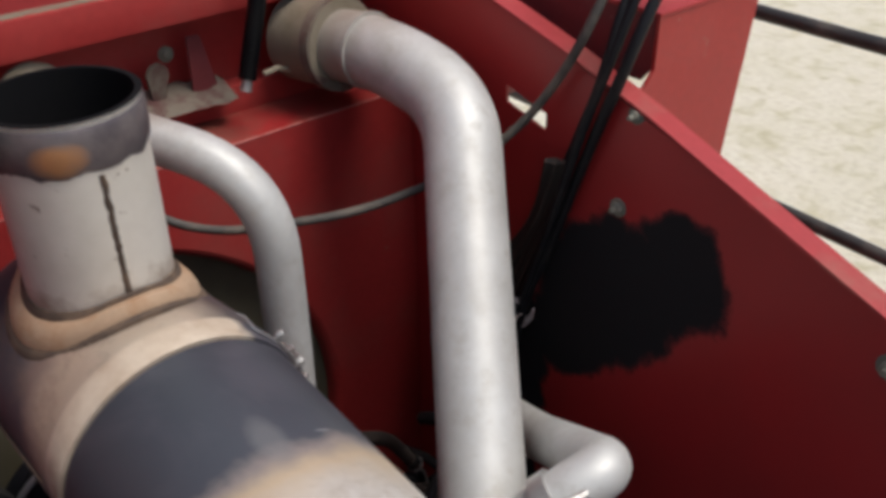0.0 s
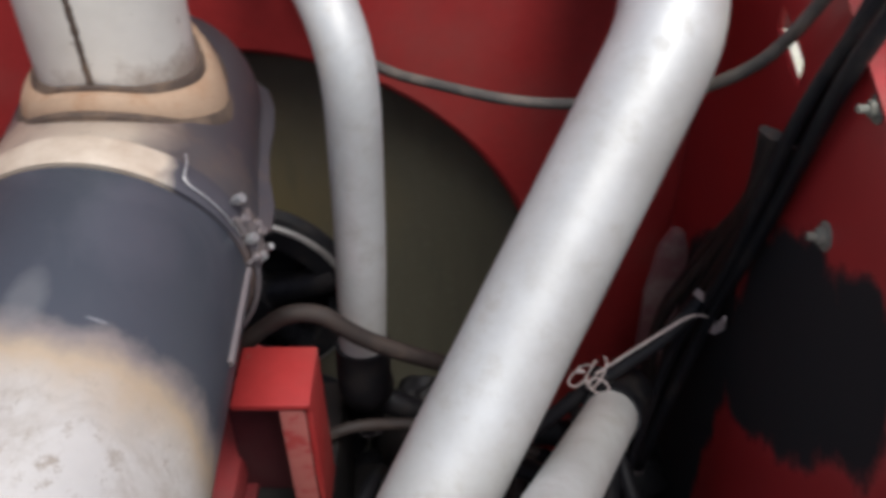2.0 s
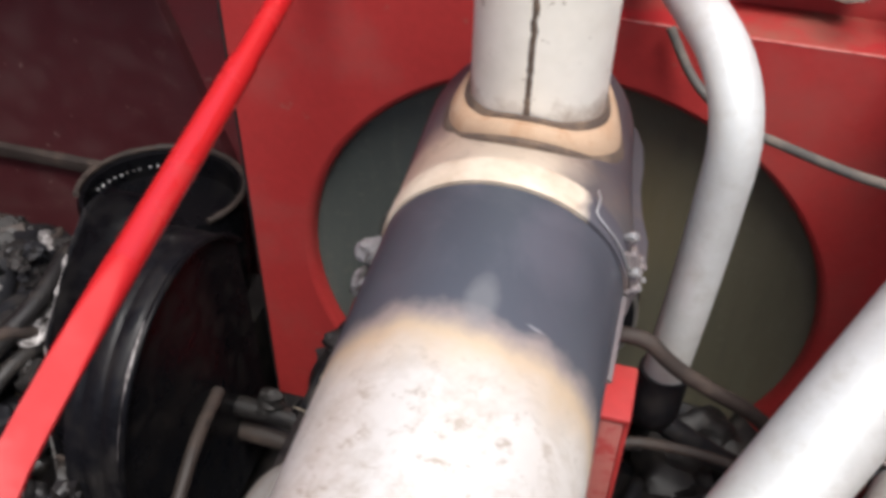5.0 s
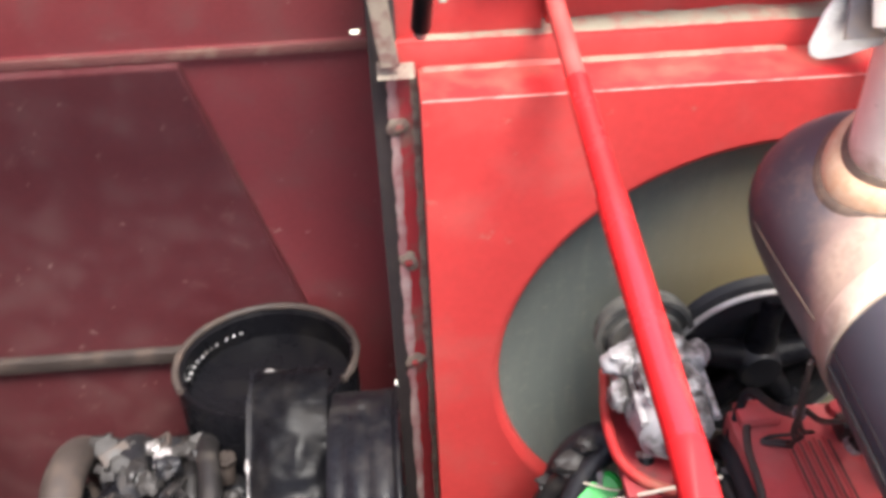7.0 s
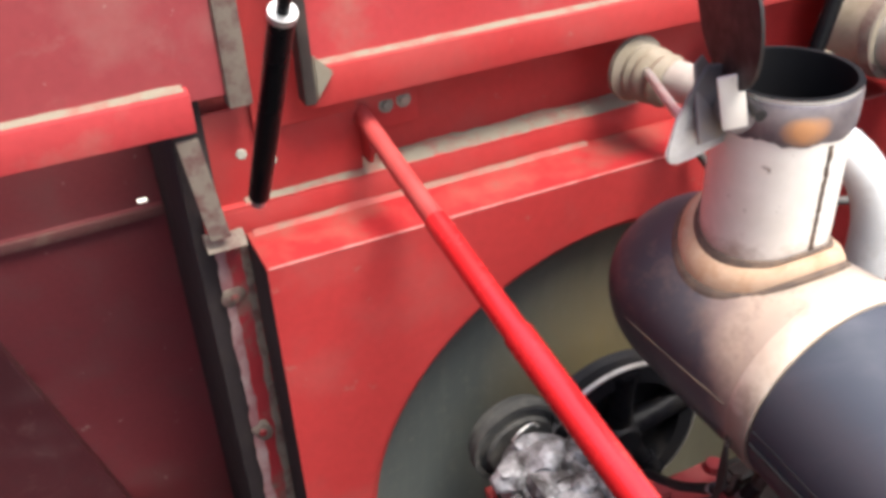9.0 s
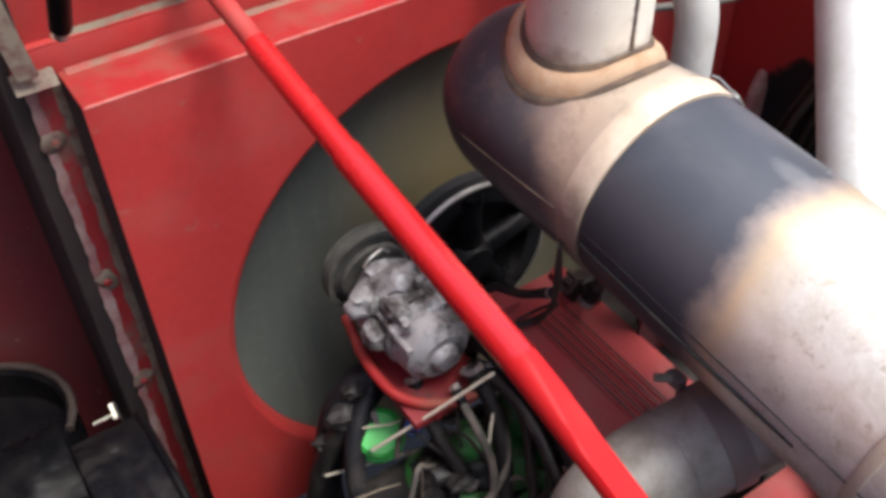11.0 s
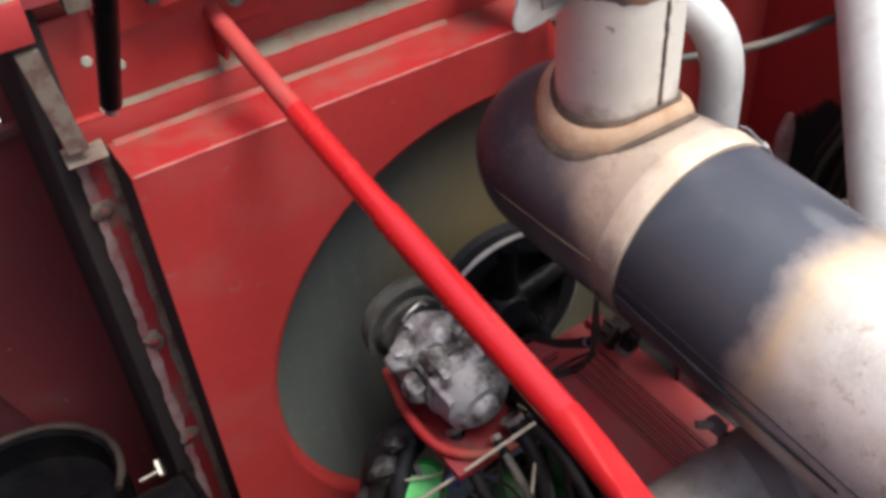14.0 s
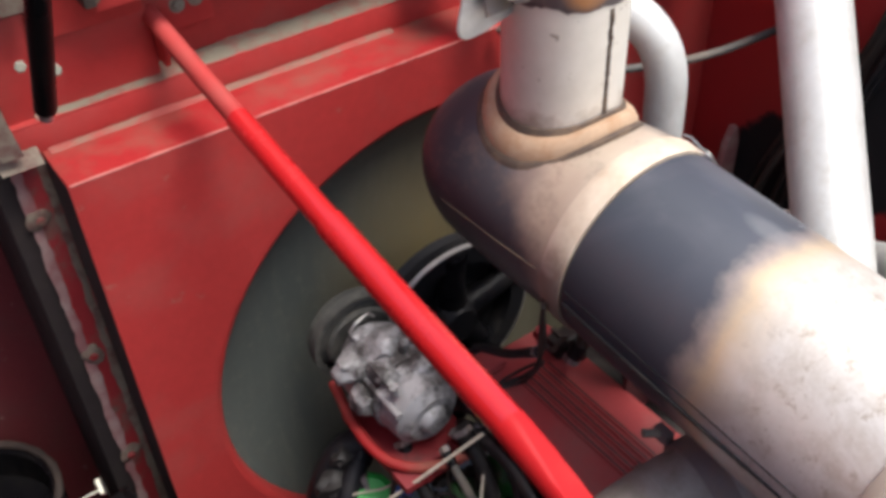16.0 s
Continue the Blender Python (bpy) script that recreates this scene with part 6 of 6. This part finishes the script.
for pts, r, mat in (([(0.3, 0.8, 2.7), (0.31, 0.75, 2.64), (0.29, 0.7, 2.56), (0.25, 0.66, 2.45)], 0.012, GRIME), ([(0.24, 0.86, 2.66), (0.235, 0.8, 2.6), (0.26, 0.74, 2.52)], 0.01, GRIME), ([(0.27, 0.8, 2.68), (0.265, 0.75, 2.66), (0.275, 0.71, 2.6), (0.25, 0.68, 2.5)], 0.006, WIRE), ([(0.29, 0.81, 2.69), (0.315, 0.76, 2.66), (0.3, 0.7, 2.58), (0.22, 0.69, 2.53), (0.16, 0.7, 2.46)], 0.005, WIRE), ([(0.33, 0.8, 2.69), (0.345, 0.74, 2.64), (0.32, 0.68, 2.56), (0.28, 0.62, 2.46)], 0.007, BROWN), ([(0.22, 0.93, 2.6), (0.16, 0.9, 2.56), (0.13, 0.86, 2.5), (0.12, 0.8, 2.42)], 0.016, BLACK), ([(0.34, 0.83, 2.7), (0.36, 0.86, 2.78), (0.36, 0.78, 2.82), (0.345, 0.7, 2.9)], 0.006, BLACK)):
    hose(pts, r, mat, "grimy hose among the engine fittings", "engine hoses")
random.seed(21)
for k in range(16):
    x, y = random.uniform(0.12, 0.3), random.uniform(0.55, 0.85)
    single("engine_fitting", lump(random.uniform(0.018, 0.04), (x, y, 2.46 + random.uniform(-0.05, 0.05)), k, (random.uniform(0.7, 1.4), random.uniform(0.7, 1.4), 0.9), 0.5), random.choice((GRIME, GRIME, CAST, BLACK)), "grimy cast fitting on the engine", "fitting", "engine fittings")
for k in range(14):
    x, y = random.uniform(0.6, 0.98), random.uniform(0.6, 0.98)
    single("engine_fitting", lump(random.uniform(0.03, 0.07), (x, y, 2.47 + random.uniform(-0.06, 0.04)), k + 40, (random.uniform(0.7, 1.4), random.uniform(0.7, 1.4), 0.9), 0.5), random.choice((GRIME, GRIME, BLACK)), "grimy dark fitting on the engine", "fitting", "engine fittings")
for pts, r, mat in (([(0.35, 0.88, 2.62), (0.336, 0.84, 2.70), (0.333, 0.74, 2.715), (0.33, 0.62, 2.70), (0.3, 0.54, 2.6)], 0.013, BLACK), ([(0.34, 0.87, 2.6), (0.322, 0.82, 2.675), (0.324, 0.7, 2.69), (0.31, 0.6, 2.62)], 0.011, GRIME), ([(0.37, 0.86, 2.745), (0.345, 0.8, 2.737), (0.34, 0.7, 2.735), (0.325, 0.62, 2.65)], 0.005, BROWN)):
    hose(pts, r, mat, "grimy hose laid along the red engine cover", "engine hoses")
for pts, r, mat in (([(-0.3, 1.0, 2.21), (-0.12, 1.0, 2.222), (0.0, 1.0, 2.226), (0.12, 0.98, 2.22), (0.25, 0.9, 2.25)], 0.021, GRIME), ([(-0.25, 1.0, 2.14), (-0.08, 1.0, 2.15), (0.05, 1.0, 2.14), (0.2, 0.98, 2.16)], 0.022, BROWN), ([(0.02, 1.0, 2.02), (0.028, 1.0, 2.22), (0.056, 1.0, 2.27), (0.088, 1.0, 2.22), (0.1, 1.0, 2.02)], 0.02, BLACK), ([(0.012, 1.0, 2.24), (0.03, 0.998, 2.285), (0.055, 0.997, 2.3), (0.078, 0.998, 2.282), (0.09, 1.0, 2.2)], 0.0042, BLACK)):
    hose(pts, r, mat, "grimy hose slung across the gap below the rear panel", "shaded bay hoses")
for pts, r, mat in (([(0.24, 0.93, 2.6), (0.19, 0.945, 2.6), (0.15, 0.95, 2.54), (0.125, 0.955, 2.4), (0.1, 0.96, 2.22)], 0.024, BLACK), ([(0.2, 0.9, 2.56), (0.15, 0.92, 2.55), (0.105, 0.93, 2.46), (0.085, 0.95, 2.3), (0.09, 0.95, 2.2)], 0.016, GRIME), ([(0.22, 0.96, 2.5), (0.17, 0.97, 2.47), (0.14, 0.98, 2.35), (0.15, 0.98, 2.2)], 0.014, BROWN)):
    hose(pts, r, mat, "thick grimy hose dropping beside the filler cap", "engine hoses")
for k, (x, y, z, r) in enumerate(((0.155, 0.925, 2.565, 0.022), (0.13, 0.935, 2.51, 0.018), (0.18, 0.93, 2.6, 0.016), (-0.034, 1.0, 2.255, 0.02), (-0.026, 1.0, 2.28, 0.016), (-0.04, 1.0, 2.235, 0.02))):
    single("hose_joint", lump(r, (x, y, z), 300 + k, (1.3, 0.9, 0.8), 0.5), CRUST, "dirt-caked lump of hose joint in front of the rear panel", "hose joint", "hose joints")
random.seed(33)


def stray_hose(x0, x1, y0, y1, z0, z1, r, mat, label, group):
    """A short hose that wanders between two random points of a region, sagging in the middle."""
    a = Vector((random.uniform(x0, x1), random.uniform(y0, y1), random.uniform(z0, z1)))
    b = Vector((a.x + random.uniform(-0.07, 0.07), y0 + y1 - a.y + random.uniform(-0.1, 0.1), random.uniform(z0, z1)))
    m = (a + b) / 2 + Vector((random.uniform(-0.06, 0.06), random.uniform(-0.06, 0.06), random.uniform(0.0, 0.07)))
    single("hose", tube(rounded([a, a * 0.6 + m * 0.4 + Vector((0, 0, 0.03)), m, b * 0.6 + m * 0.4, b], 0.06, 5), r, 12), mat, label, "hose", group)


for k in range(16):
    stray_hose(-0.68, -0.34, 0.6, 1.12, 2.34, 2.5, random.uniform(0.006, 0.02), random.choice((BLACK, GRIME, BROWN, BLACK_GLOSS)), "grimy tangled hose in the shaded bay", "shaded bay hoses")
for k in range(8):
    stray_hose(-0.3, 0.02, 0.45, 0.95, 2.2, 2.4, random.uniform(0.008, 0.018), random.choice((BLACK, GRIME, BROWN)), "grimy tangled hose beside the post", "shaded bay hoses")
for k in range(7):
    stray_hose(0.03, 0.34, 0.5, 0.8, 2.38, 2.5, random.uniform(0.005, 0.014), random.choice((BLACK, GRIME, BROWN, WIRE)), "grimy tangled hose on the engine", "engine hoses")
for k in range(12):
    stray_hose(0.6, 1.0, 0.5, 0.98, 2.42, 2.62, random.uniform(0.006, 0.016), random.choice((BLACK, GRIME, BROWN)), "grimy tangled hose on the engine", "engine hoses")
for k in range(20):
    x, y = random.uniform(-0.66, -0.19), random.uniform(0.6, 1.1)
    single("gearbox_fitting", lump(random.uniform(0.02, 0.05), (x, y, 2.33 + random.uniform(-0.02, 0.08)), k + 80, (random.uniform(0.7, 1.4), random.uniform(0.7, 1.4), 1.0), 0.6), random.choice((GRIME, GUARD, BLACK, BROWN)), "grimy cast fitting on the gearbox", "fitting", "gearbox fittings")
for k in range(16):
    x, y, z = random.uniform(-0.6, -0.34), random.uniform(0.8, 1.08), random.uniform(2.36, 2.42)
    turn = random.uniform(0, 3.1)
    d = Vector((math.cos(turn), math.sin(turn), random.uniform(-0.2, 0.3))) * random.uniform(0.006, 0.03)
    single("straw", tube([Vector((x, y, z)) - d, Vector((x, y, z)), Vector((x, y, z + 0.003)) + d], random.uniform(0.0008, 0.0016), 6), STRAW_DULL, "short dry straw fleck on the machinery", "straw", "straw stalks")
for k in range(6):
    x, y, z = random.uniform(0.14, 0.34), random.uniform(0.6, 0.85), random.uniform(2.46, 2.54)
    turn = random.uniform(-0.6, 0.9)
    d = Vector((math.cos(turn), math.sin(turn), random.uniform(-0.3, 0.4))) * random.uniform(0.02, 0.06)
    single("straw", tube([Vector((x, y, z)) - d, Vector((x, y, z + 0.004)), Vector((x, y, z)) + d], random.uniform(0.001, 0.0016), 6), STRAW_DULL, "dry straw stalk caught on the engine", "straw", "straw stalks")
